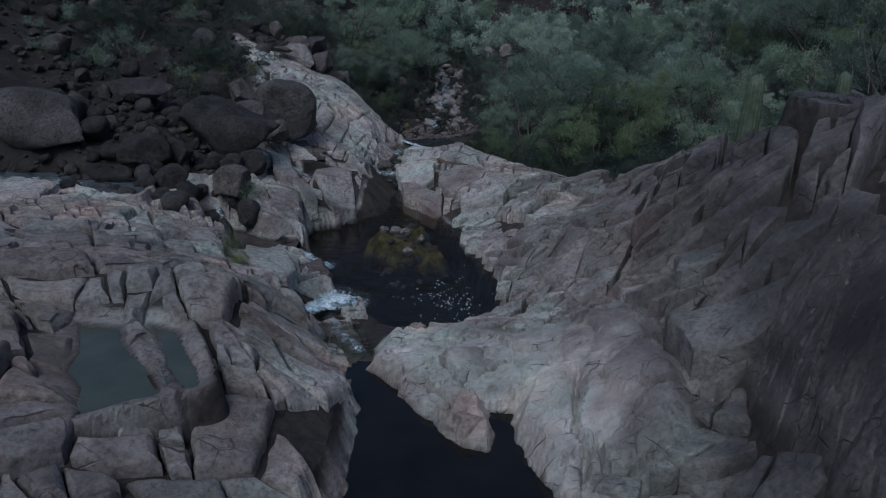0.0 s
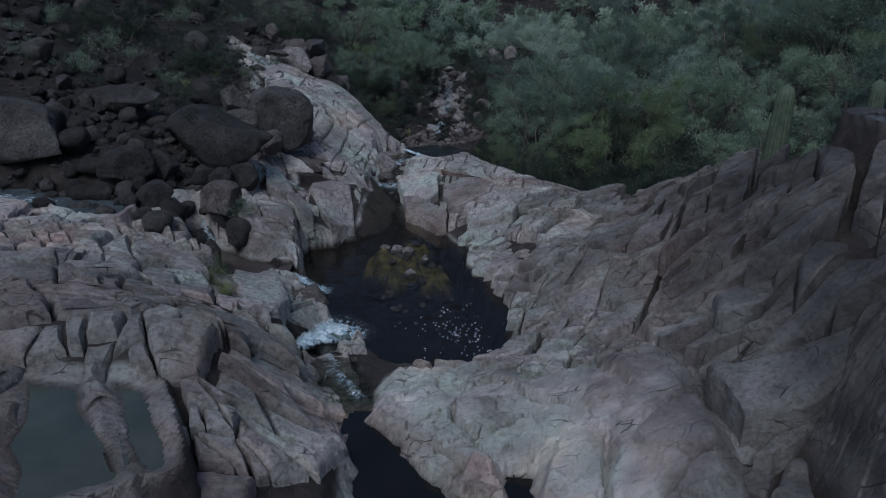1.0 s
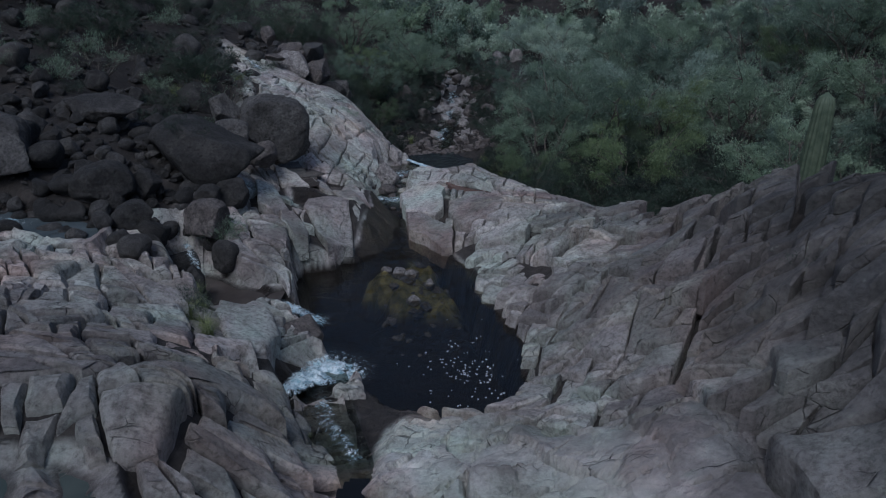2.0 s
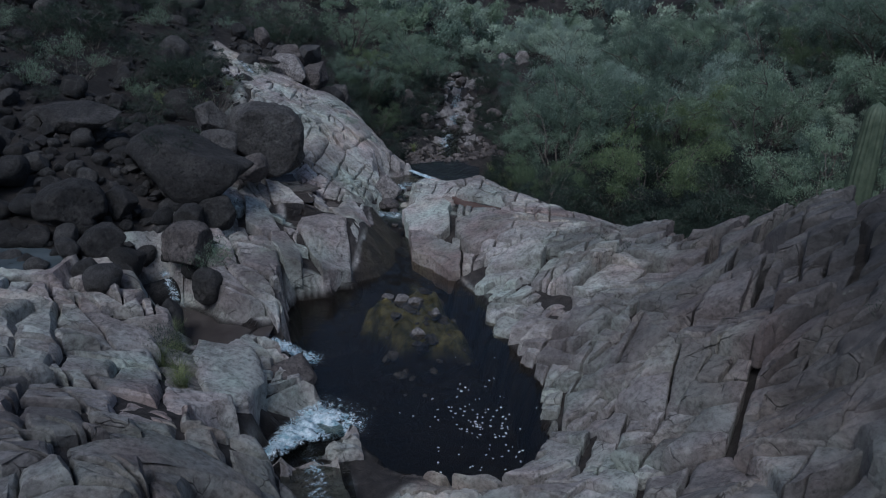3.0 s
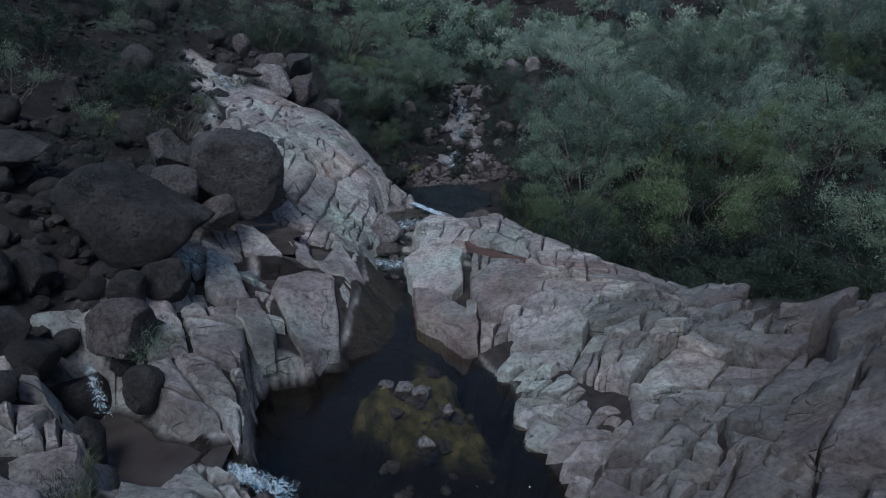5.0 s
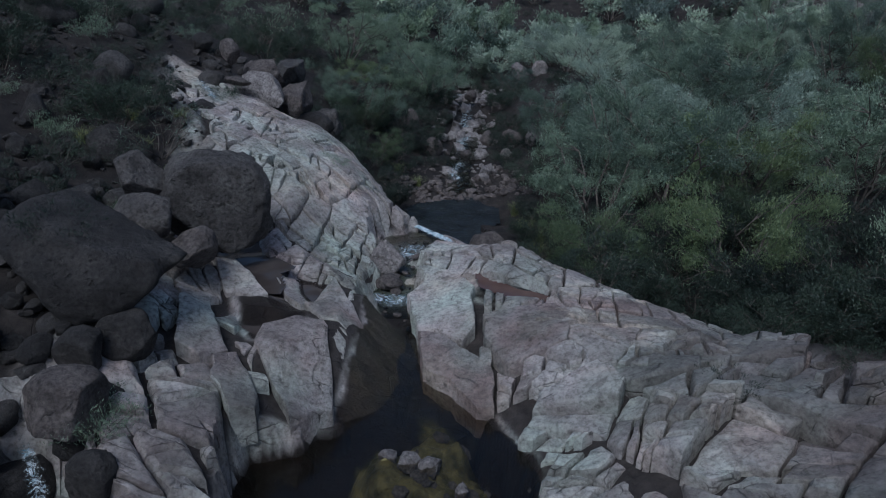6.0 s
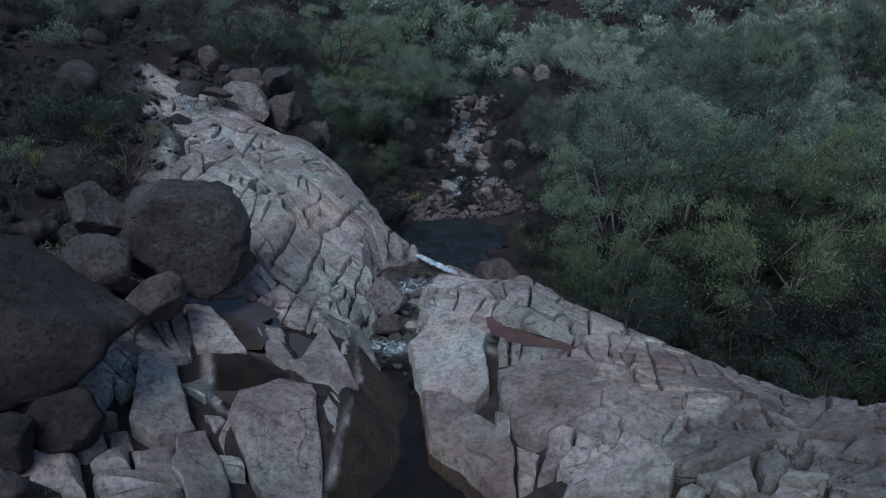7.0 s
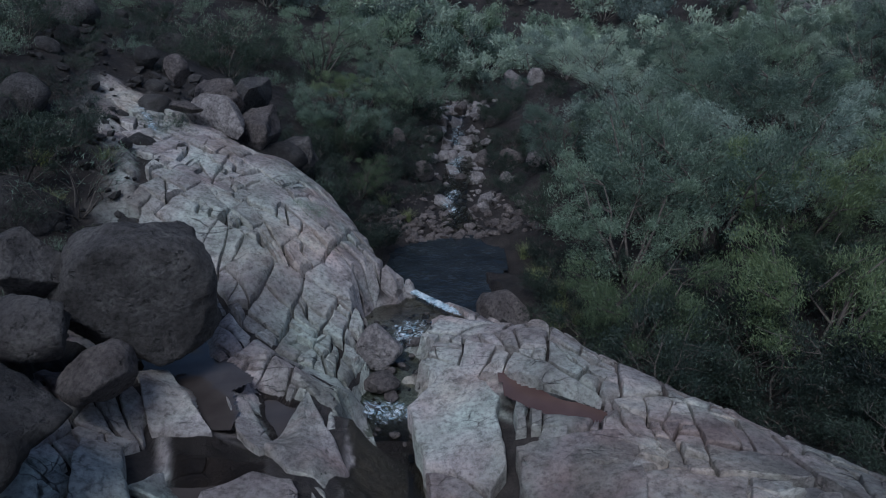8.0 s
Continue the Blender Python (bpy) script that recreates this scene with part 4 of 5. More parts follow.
def limbs(rng, height, spread, stems, thick):
    """Bent stems and forks: a list of (points, radii), and the tips on which leaves grow."""
    lines, tips = [], []
    for k in range(stems):
        turn = 2 * math.pi * (k + rng.random() * 0.7) / stems
        out, up = spread * rng.uniform(0.45, 0.85), height * rng.uniform(0.5, 0.85)
        pts = []
        for i in range(5):
            f = i / 4
            pts.append(Vector((math.cos(turn + 0.5 * f * rng.uniform(-1, 1)) * out * f ** 0.9, math.sin(turn + 0.5 * f * rng.uniform(-1, 1)) * out * f ** 0.9, up * f ** 1.15 - 0.1)))
        lines.append((pts, [thick * (1 - 0.75 * i / 4) for i in range(5)]))
        for i in (2, 3, 4):
            for _ in range(rng.randint(2, 3)):
                t2 = turn + rng.uniform(-1.3, 1.3)
                d = Vector((math.cos(t2), math.sin(t2), rng.uniform(0.1, 1.0))).normalized() * rng.uniform(0.25, 0.45) * (spread + height) * 0.5
                a = pts[i]
                mid = a + d * 0.5 + Vector((0, 0, 0.06 * rng.uniform(-1, 1)))
                lines.append(([a, mid, a + d], [thick * 0.35, thick * 0.22, thick * 0.08]))
                tips += [a + d, mid, a + d * 0.8 + Vector((rng.uniform(-0.2, 0.2), rng.uniform(-0.2, 0.2), rng.uniform(-0.05, 0.2)))]
    return lines, tips


def leaf_cloud(rng, tips, count, length, width, puff, rise, mat, name):
    """A crown: small pointed leaves in uneven sprays round the tips, with gaps between the sprays."""
    state = np.random.RandomState(rng.randrange(1 << 30))
    tips = np.array(tips)
    weight = state.uniform(0.15, 1.0, len(tips)) ** 2.2 * (0.35 + tips[:, 2] / tips[:, 2].max())
    pick = state.choice(len(tips), count, p=weight / weight.sum())
    mid = tips[pick] + state.normal(0, 1, (count, 3)) * puff * np.array([1, 1, 0.75]) * state.uniform(0.4, 1.1, len(tips))[pick][:, None]
    mid[:, 2] = np.maximum(mid[:, 2], 0.05)
    way = tips - np.array([0, 0, tips[:, 2].max() * 0.3])
    way /= np.linalg.norm(way, axis=1)[:, None] + 1e-9
    way = way + state.normal(0, 0.45, way.shape)
    d = way[pick] * 0.55 + state.normal(0, 0.42, (count, 3))
    d[:, 2] += rise
    d /= np.linalg.norm(d, axis=1)[:, None]
    side = np.cross(d, state.normal(0, 1, (count, 3)))
    side /= np.linalg.norm(side, axis=1)[:, None] + 1e-9
    size = state.uniform(0.6, 1.3, (count, 1))
    a, b = mid - d * length * size / 2, mid + d * length * size / 2
    w = side * width * size / 2
    verts = np.stack([a, mid + w, b, mid - w], 1).reshape(-1, 3)
    quads = np.arange(count * 4).reshape(-1, 4)
    me = bpy.data.meshes.new(name)
    me.vertices.add(count * 4)
    me.vertices.foreach_set("co", verts.ravel())
    me.loops.add(count * 4)
    me.loops.foreach_set("vertex_index", quads.ravel())
    me.polygons.add(count)
    me.polygons.foreach_set("loop_start", np.arange(0, count * 4, 4))
    me.update()
    me.materials.append(mat)
    return me


def shrub(name, seed, height, spread, stems, thick, leaves, length, width, puff, rise, mat, label, category):
    rng = random.Random(seed)
    thing = tagged(new(name), label, category)
    lines, tips = limbs(rng, height, spread, stems, thick)
    bm = bmesh.new()
    for pts, radii in lines:
        tube(bm, pts, radii, 4 if thick < 0.03 else 5)
    part("trunk", bm, BARK, thing)
    crown = new("crown", leaf_cloud(rng, tips, leaves, length, width, puff, rise, mat, "crown"))
    crown.parent = thing
    return thing


KINDS = {
    "grey": [shrub("tree", 41 + k, 2.3 + 0.3 * k, 1.7, 8, 0.05, 24000, 0.068, 0.016, 0.14, 0.35, LEAF_GREY, "grey-green feathery desert tree in the thicket", "tree") for k in range(3)],
    "green": [shrub("tree", 51 + k, 2.1, 1.4, 9, 0.045, 24000, 0.068, 0.013, 0.13, 0.6, LEAF_GREEN, "yellow-green feathery desert tree in the thicket", "tree") for k in range(3)],
    "dark": [shrub("shrub", 61 + k, 1.2, 1.0, 8, 0.025, 8500, 0.065, 0.015, 0.11, 0.4, LEAF_SHADED, "dark green rounded shrub on stony soil, leaves darkened for shade", "shrub") for k in range(3)],
    "low": [shrub("shrub", 71 + k, 0.5, 0.45, 9, 0.01, 1800, 0.06, 0.009, 0.075, 0.6, (LEAF_SHADED, LEAF_GREY, LEAF_SHADED)[k], "low grey-green desert shrub on stony soil", "shrub") for k in range(3)],
    "pale": [shrub("tree", 46 + k, 2.4, 1.8, 8, 0.05, 22000, 0.075, 0.016, 0.15, 0.35, LEAF_HAZY, "pale grey-green feathery desert tree in the thicket, haze in its leaf colour", "tree") for k in range(3)],
    "far": [shrub("tree", 81 + k, 2.6, 2.0, 7, 0.06, 3600, 0.26, 0.06, 0.24, 0.35, (LEAF_HAZY, LEAF_GREY, LEAF_HAZY)[k], "pale grey-green tree of the far thicket, haze in its leaf colour", "tree") for k in range(3)],
    "bare": [shrub("shrub", 91, 1.5, 1.5, 11, 0.022, 500, 0.12, 0.012, 0.15, 0.3, LEAF_GREY, "nearly bare grey-twigged shrub in the thicket", "shrub")],
}


SCRUB = []


def plant(kind, x, y, scale, rng, group, sink=0.05, k=None):
    pool = KINDS[kind]
    model = pool[rng.randrange(len(pool)) if k is None else k]
    m = pose(x, y, ground_at(x, y) - sink, rng.uniform(-6, 6), rng.uniform(-6, 6), rng.uniform(0, 360)) @ Matrix.Scale(scale, 4)
    if kind in ("low", "dark", "bare") and (y > 44 or x < -9.5):
        SCRUB.append((model, m))
        return None
    ob = copy_thing(model, m)
    tagged(ob, group=group)
    return ob


def thicket(seed, area, gap, choose, group, limit):
    rng = random.Random(seed)
    done = []
    for _ in range(limit * 25):
        if len(done) >= limit:
            break
        x, y = rng.uniform(*area[:2]), rng.uniform(*area[2:4])
        if not area[4](x, y) or any((x - a) ** 2 + (y - b) ** 2 < gap * gap for a, b in done):
            continue
        kind, scale = choose(rng, x, y)
        done.append((x, y))
        plant(kind, x, y, scale, rng, group)


def weighted(rng, table):
    r = rng.random() * sum(w for _, w in table)
    for k, w in table:
        r -= w
        if r <= 0:
            return k
    return table[-1][0]


BESIDE = lambda x, y: x > 2.1 and x < 0.62 * (y - 2)
# close behind the crest nearly all shrubs are dark, their leaf colour standing for shade
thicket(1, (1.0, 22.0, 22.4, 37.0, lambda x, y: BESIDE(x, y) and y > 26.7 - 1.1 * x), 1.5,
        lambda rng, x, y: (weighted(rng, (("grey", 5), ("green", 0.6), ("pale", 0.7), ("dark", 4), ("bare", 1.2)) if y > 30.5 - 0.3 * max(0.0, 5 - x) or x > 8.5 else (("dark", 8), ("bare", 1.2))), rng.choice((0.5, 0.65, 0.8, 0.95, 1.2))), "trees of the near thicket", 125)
thicket(2, (-6.5, 26.0, 37.0, 52.0, lambda x, y: (x > 3.0 + 0.02 * (y - 37) or x < -2.6) and -0.3 * (y - 20) < x < 0.62 * y), 1.7,
        lambda rng, x, y: (weighted(rng, (("grey", 4), ("green", 0.7), ("pale", 1.4), ("dark", 4))), rng.choice((0.45, 0.6, 0.8, 1.05))), "trees of the middle thicket", 150)
thicket(3, (-22.0, 46.0, 52.0, 92.0, lambda x, y: -0.4 * y < x < 0.66 * y), 2.2,
        lambda rng, x, y: (weighted(rng, (("far", 6), ("dark", 2), ("low", 2)) if x < 0.36 * y else (("far", 2), ("dark", 1.5), ("low", 6))), rng.uniform(0.5, 1.1)), "trees of the far thicket", 290)
thicket(4, (-20.0, -4.6, 22.5, 50.0, lambda x, y: x < (-6.3 - 0.36 * (y - 24) if y < 32 else -8.0 + (2.0 if y > 35 else 0))), 0.75,
        lambda rng, x, y: (weighted(rng, (("low", 6), ("dark", 0.9), ("bare", 0.5))), rng.uniform(0.6, 1.25)), "shrubs of the stony slope", 280)
thicket(5, (-5.0, -2.2, 30.5, 39.0, lambda x, y: x < -2.6 - 0.05 * (y - 30)), 0.8,
        lambda rng, x, y: (weighted(rng, (("dark", 4), ("low", 3), ("bare", 0.6))), rng.uniform(0.55, 0.95)), "shrubs under the slab", 26)
spot = random.Random(12)
# the dark shrubs by the crest bring its shade in their leaf colour
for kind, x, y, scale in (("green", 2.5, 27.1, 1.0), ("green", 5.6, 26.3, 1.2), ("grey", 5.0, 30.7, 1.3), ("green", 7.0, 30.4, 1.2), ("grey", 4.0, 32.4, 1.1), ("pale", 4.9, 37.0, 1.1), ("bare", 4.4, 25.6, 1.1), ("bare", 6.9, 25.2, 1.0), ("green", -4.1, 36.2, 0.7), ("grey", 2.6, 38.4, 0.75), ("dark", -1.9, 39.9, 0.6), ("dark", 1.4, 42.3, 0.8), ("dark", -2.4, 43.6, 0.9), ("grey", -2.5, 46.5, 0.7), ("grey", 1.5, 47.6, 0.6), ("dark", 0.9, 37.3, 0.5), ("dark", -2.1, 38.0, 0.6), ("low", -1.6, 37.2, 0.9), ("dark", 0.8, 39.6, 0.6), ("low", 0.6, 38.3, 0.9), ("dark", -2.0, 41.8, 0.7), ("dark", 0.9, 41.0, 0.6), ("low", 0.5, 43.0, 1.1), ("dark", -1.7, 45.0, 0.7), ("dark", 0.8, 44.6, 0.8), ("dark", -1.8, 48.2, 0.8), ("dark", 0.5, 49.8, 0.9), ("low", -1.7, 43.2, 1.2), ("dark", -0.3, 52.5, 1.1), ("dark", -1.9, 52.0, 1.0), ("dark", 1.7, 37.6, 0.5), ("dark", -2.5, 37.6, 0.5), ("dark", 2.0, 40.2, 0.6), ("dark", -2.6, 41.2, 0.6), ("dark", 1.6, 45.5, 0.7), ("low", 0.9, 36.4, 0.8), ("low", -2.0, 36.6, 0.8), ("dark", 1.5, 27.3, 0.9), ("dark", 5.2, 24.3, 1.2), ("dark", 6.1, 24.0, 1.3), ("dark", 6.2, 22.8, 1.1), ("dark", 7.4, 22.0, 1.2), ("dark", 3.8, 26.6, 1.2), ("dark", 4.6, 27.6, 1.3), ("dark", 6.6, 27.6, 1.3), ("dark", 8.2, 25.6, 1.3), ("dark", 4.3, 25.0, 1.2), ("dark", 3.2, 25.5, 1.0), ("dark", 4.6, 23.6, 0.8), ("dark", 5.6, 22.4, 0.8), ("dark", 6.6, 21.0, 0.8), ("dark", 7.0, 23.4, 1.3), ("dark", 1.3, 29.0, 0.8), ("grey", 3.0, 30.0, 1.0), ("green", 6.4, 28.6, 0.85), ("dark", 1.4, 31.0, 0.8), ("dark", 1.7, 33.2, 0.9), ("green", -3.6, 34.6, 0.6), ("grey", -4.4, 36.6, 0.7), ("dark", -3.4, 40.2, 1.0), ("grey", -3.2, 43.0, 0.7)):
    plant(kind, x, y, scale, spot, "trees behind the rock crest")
for kind, x, y, scale in (("low", -4.5, 14.55, 0.8), ("low", -4.75, 17.6, 0.9), ("low", -5.0, 17.9, 0.7), ("low", 2.85, 19.1, 0.9), ("low", 4.6, 12.4, 0.7), ("low", -3.7, 27.3, 0.7), ("low", -6.0, 19.6, 1.0), ("low", -6.3, 23.9, 0.9), ("low", -6.9, 29.6, 1.0), ("low", -4.2, 31.0, 1.2), ("low", 5.4, 20.6, 0.9), ("low", 4.3, 21.9, 0.9)):
    plant(kind, x, y, scale, spot, "small shrubs in rock joints", 0.02 if y != 19.6 else -0.9)


def join_scrub():
    """The far low bushes, too many to tell apart, as one mesh."""
    co, quads, index, mats = [], [], [], []
    base = 0
    for model, m in SCRUB:
        for o in model.children:
            me = o.data
            v = np.empty(len(me.vertices) * 3)
            me.vertices.foreach_get("co", v)
            keep = np.array([list(p.vertices) for p in me.polygons if len(p.vertices) == 4])
            co.append(np.c_[v.reshape(-1, 3), np.ones(len(v) // 3)] @ np.array(m).T[:, :3])
            quads.append(keep + base)
            if me.materials[0] not in mats:
                mats.append(me.materials[0])
            index.append(np.full(len(keep), mats.index(me.materials[0])))
            base += len(v) // 3
    co, quads, index = np.concatenate(co), np.concatenate(quads), np.concatenate(index)
    me = bpy.data.meshes.new("scrub")
    me.vertices.add(len(co))
    me.vertices.foreach_set("co", co.ravel())
    me.loops.add(quads.size)
    me.loops.foreach_set("vertex_index", quads.ravel())
    me.polygons.add(len(quads))
    me.polygons.foreach_set("loop_start", np.arange(0, quads.size, 4))
    for mat in mats:
        me.materials.append(mat)
    me.polygons.foreach_set("material_index", index)
    me.update()
    tagged(new("scrub", me), "far low grey-green desert scrub on stony slopes", "shrubs", kind="stuff")


join_scrub()
for pool in KINDS.values():
    for thing in pool:
        for o in (*thing.children_recursive, thing):
            bpy.data.objects.remove(o)


def grass_tuft(seed, height, spread, blades):
    rng = random.Random(seed)
    bm = bmesh.new()
    for _ in range(blades):
        turn, out, h = rng.uniform(0, 6.3), spread * rng.random() ** 0.6, height * rng.uniform(0.5, 1.0)
        foot = Vector((rng.gauss(0, 0.05), rng.gauss(0, 0.05), -0.03))
        way = Vector((math.cos(turn), math.sin(turn), 0))
        side = Vector((-way.y, way.x, 0)) * 0.006
        rows = []
        for f in (0, 0.4, 0.75, 1.0):
            p = foot + way * out * f ** 1.8 + Vector((0, 0, h * f * (1 - 0.25 * f)))
            k = 1.0 - 0.85 * f
            rows.append((bm.verts.new(p - side * k), bm.verts.new(p + side * k)))
        for a, b in zip(rows, rows[1:]):
            bm.faces.new((a[0], a[1], b[1], b[0]))
    return bm


tufts = [part("grass_tuft", grass_tuft(k, 0.42 + 0.06 * k, 0.34, 150), GRASS, None, flat=True) for k in range(3)]
for n, (x, y, s) in enumerate(((-4.62, 15.4, 1.2), (-4.5, 15.1, 1.0), (-4.28, 14.75, 1.2), (-4.15, 14.45, 1.1), (-3.85, 13.75, 1.2), (-2.8, 12.8, 0.9), (-2.72, 12.62, 0.8), (-4.45, 14.9, 1.3), (-4.3, 14.6, 1.5), (-4.1, 14.2, 1.6), (-3.95, 13.95, 1.3), (-4.35, 14.3, 1.4), (-4.6, 15.2, 1.1), (-1.95, 11.7, 0.6), (-2.0, 12.1, 0.5), (1.0, 27.8, 1.1), (1.2, 28.6, 1.3), (1.4, 29.4, 1.2), (1.0, 30.4, 1.3), (1.3, 31.2, 1.2), (0.9, 32.2, 1.1), (1.6, 28.0, 1.3), (-2.9, 30.4, 1.0), (-3.1, 31.6, 1.1), (-3.0, 32.8, 1.1), (-2.2, 34.4, 1.0), (-2.9, 34.8, 1.2), (-1.7, 8.9, 0.9), (-1.85, 9.3, 0.8), (-7.3, 25.5, 1.1), (-7.9, 26.6, 1.0), (-6.6, 25.1, 0.9), (-7.0, 26.9, 1.0), (-8.4, 25.2, 1.1))):
    ob = copy_thing(tufts[n % 3], pose(x, y, ground_at(x, y), 0, 0, 71 * n) @ Matrix.Scale(s * (0.62 if y < 16 else 1.0), 4))
    tagged(ob, "tuft of pale green grass rooted in a joint", "grass tuft", "grass tufts")
for ob in tufts:
    bpy.data.objects.remove(ob)


# ---- saguaros ----
def cactus_material():
    m, t, b = material("ribbed_cactus_skin", 0.7)
    at = coords(t)
    t.links.new(ramp(t, noisy(t, at, 6, 5, 0.6), [(0.3, (0.05, 0.075, 0.045)), (0.7, (0.11, 0.14, 0.09))]), b.inputs["Base Color"])
    return m


CACTUS = cactus_material()


def saguaro(x, y, top, r, label, lean=0.0):
    foot = ground_at(x, y) - 0.2
    h = top - foot
    bm = bmesh.new()
    ribs, sides, rings = 15, 60, 26
    grid = []
    for k in range(rings + 1):
        f = k / rings
        z = h * f
        cap = min(1.0, (h - z) / (1.6 * r))
        rr = r * (0.82 + 0.18 * math.sin(math.pi * min(1, f * 1.2))) * math.sqrt(max(0.0, 1 - (1 - cap) ** 2)) + 0.004
        grid.append([bm.verts.new((rr * (1 + 0.09 * math.cos(ribs * q)) * math.cos(q), rr * (1 + 0.09 * math.cos(ribs * q)) * math.sin(q), z)) for q in (2 * math.pi * i / sides for i in range(sides))])
    for lo, hi in zip(grid, grid[1:]):
        for i in range(sides):
            bm.faces.new((lo[i], lo[(i + 1) % sides], hi[(i + 1) % sides], hi[i]))
    bm.faces.new(grid[-1])
    thing = part("saguaro", bm, CACTUS)
    thing.matrix_world = pose(x, y, foot, 0, lean, 0)
    return tagged(thing, label, "cactus")


saguaro(7.47, 19.3, 4.0, 0.23, "single ribbed green saguaro column behind the rock crest", 1.5)
saguaro(10.5, 21.0, 3.85, 0.2, "ribbed green saguaro column behind the rock crest")
saguaro(18.9, 63.0, 4.6, 0.25, "tall pale green saguaro on the far slope", 3)
saguaro(17.6, 63.5, 2.9, 0.22, "short pale green saguaro on the far slope")
saguaro(18.0, 64.2, 2.6, 0.2, "short pale green saguaro on the far slope")
saguaro(17.0, 62.6, 2.2, 0.2, "short pale green saguaro on the far slope")


# ---- white water ----
def foam_patch(name, line, seed, label, rough=0.06, dense=1.0):
    """Broken white water along a line of x, y, z, half width: a churned sheet, torn towards its edges."""
    line = np.array(line)
    t = np.linspace(0, len(line) - 1, (len(line) - 1) * 26 + 1)
    p = np.stack([np.interp(t, range(len(line)), line[:, k]) for k in range(4)], -1)
    n = 25
    verts, core = [], []
    for k, (x, y, z, w) in enumerate(p):
        d = p[min(k + 2, len(p) - 1)] - p[max(k - 2, 0)]
        side = np.array([-d[1], d[0]]) / (np.hypot(d[0], d[1]) + 1e-9)
        for q in range(n):
            o = q / (n - 1) * 2 - 1
            bx, by = x + side[0] * o * w, y + side[1] * o * w
            lump = float(fbm(np.array([bx * 7]), np.array([by * 7]), seed, 4)[0])
            end = min(1.0, 5 * k / len(p), 3 * (len(p) - 1 - k) / len(p))
            verts.append((bx, by, z + rough * (0.3 + lump * 1.6) * (1 - o * o)))
            core.append((1 - o * o) ** 0.7 * end * dense)
    faces = [(k * n + q, (k + 1) * n + q, (k + 1) * n + q + 1, k * n + q + 1) for k in range(len(p) - 1) for q in range(n - 1)]
    ob = from_arrays(name, verts, faces, FOAM)
    a = ob.data.attributes.new("core", "FLOAT", "POINT")
    a.data.foreach_set("value", np.array(core, dtype=np.float32))
    return tagged(ob, label, "water", kind="structure")


def over_rock(line):
    return [(x, y, max(z, ground_at(x, y) + 0.06), w) for x, y, z, w in line]


foam_patch("white_water", over_rock([(-3.5, 16.33, 0.52, 0.12), (-3.06, 16.29, 0.3, 0.24), (-2.75, 16.33, 0.06, 0.34), (-2.25, 16.36, 0.02, 0.36)]), 1, "white water falling over a ledge into the pool", 0.06, 0.7)
foam_patch("white_water", over_rock([(-2.8, 12.9, 0.42, 0.14), (-2.62, 13.5, 0.3, 0.22), (-2.5, 13.95, 0.17, 0.34), (-2.2, 14.5, 0.03, 0.62), (-1.85, 14.85, 0.02, 0.85), (-1.5, 15.2, 0.01, 0.6)]), 2, "churning white water where the slide enters the pool", 0.08, 0.82)
foam_patch("white_water", [(-1.1, 10.85, 0.84, 0.1), (-1.2, 11.3, 0.72, 0.16), (-1.5, 11.9, 0.56, 0.18), (-1.75, 12.4, 0.45, 0.18), (-1.95, 13.0, 0.34, 0.22), (-2.15, 13.7, 0.18, 0.28), (-2.25, 14.3, 0.06, 0.3)], 3, "thin white thread of water in a rock slot", 0.05, 0.45)
foam_patch("white_water", [(-2.15, 27.3, 0.4, 0.07), (-1.85, 26.95, 0.4, 0.12), (-1.4, 26.5, 0.38, 0.14), (-0.95, 26.05, 0.36, 0.13), (-0.6, 25.65, 0.34, 0.07)], 4, "white line of water breaking over the lip", 0.03, 0.8)
foam_patch("white_water", [(-2.5, 23.4, 0.3, 0.25), (-1.9, 23.2, 0.24, 0.4), (-1.3, 23.4, 0.24, 0.25)], 5, "small white riffle in the channel", 0.03, 0.52)
foam_patch("white_water", [(-1.9, 25.9, 0.36, 0.4), (-1.7, 25.3, 0.33, 0.5), (-1.9, 24.7, 0.31, 0.4)], 15, "faint broken water above the lip", 0.03, 0.48)
GULLY = [(-1.0, 50.5, 0.5), (-1.05, 48.5, 0.6), (-0.75, 46.2, 0.5), (-0.5, 43.6, 0.6), (-0.7, 42.4, 0.5), (-0.6, 40.2, 0.5), (-0.9, 37.7, 0.5), (-0.9, 36.2, 0.4), (-0.7, 34.2, 0.5)]
stream("water", [(x, y, ground_at(x, y) + 0.14, w) for x, y, w in GULLY], RUN_WATER, "shallow stream threading down among stones")
for n, (a, b) in enumerate(((0, 2), (2, 4), (4, 6), (6, 8))):
    run = [(x + 0.25 * (-1) ** k, y, ground_at(x, y) + 0.2, w * 0.8) for k, (x, y, w) in enumerate(GULLY[a:b + 1])]
    foam_patch("white_water", run, 6 + 10 * n, "broken pale water threading between stream stones", 0.1, 0.42 + 0.05 * (n == 0))
foam_patch("white_water", [(x, y, ground_at(x, y) + 0.26, w) for x, y, w in ((-7.9, 30.6, 0.12), (-7.4, 29.9, 0.16), (-6.95, 29.0, 0.18), (-6.55, 28.3, 0.14))], 7, "thin trickle of pale water on the slab", 0.03, 0.5)
foam_patch("white_water", [(-5.6, 17.5, 1.35, 0.1), (-5.2, 17.0, 0.95, 0.14), (-4.9, 16.6, 0.64, 0.14)], 8, "small white fall between dark boulders", 0.05, 0.5)
foam_patch("white_water", [(-10.5, 16.9, 1.93, 0.3), (-9.0, 16.6, 1.91, 0.35), (-7.4, 16.5, 1.9, 0.25)], 9, "pale ripple lines on the side stream", 0.02, 0.5)
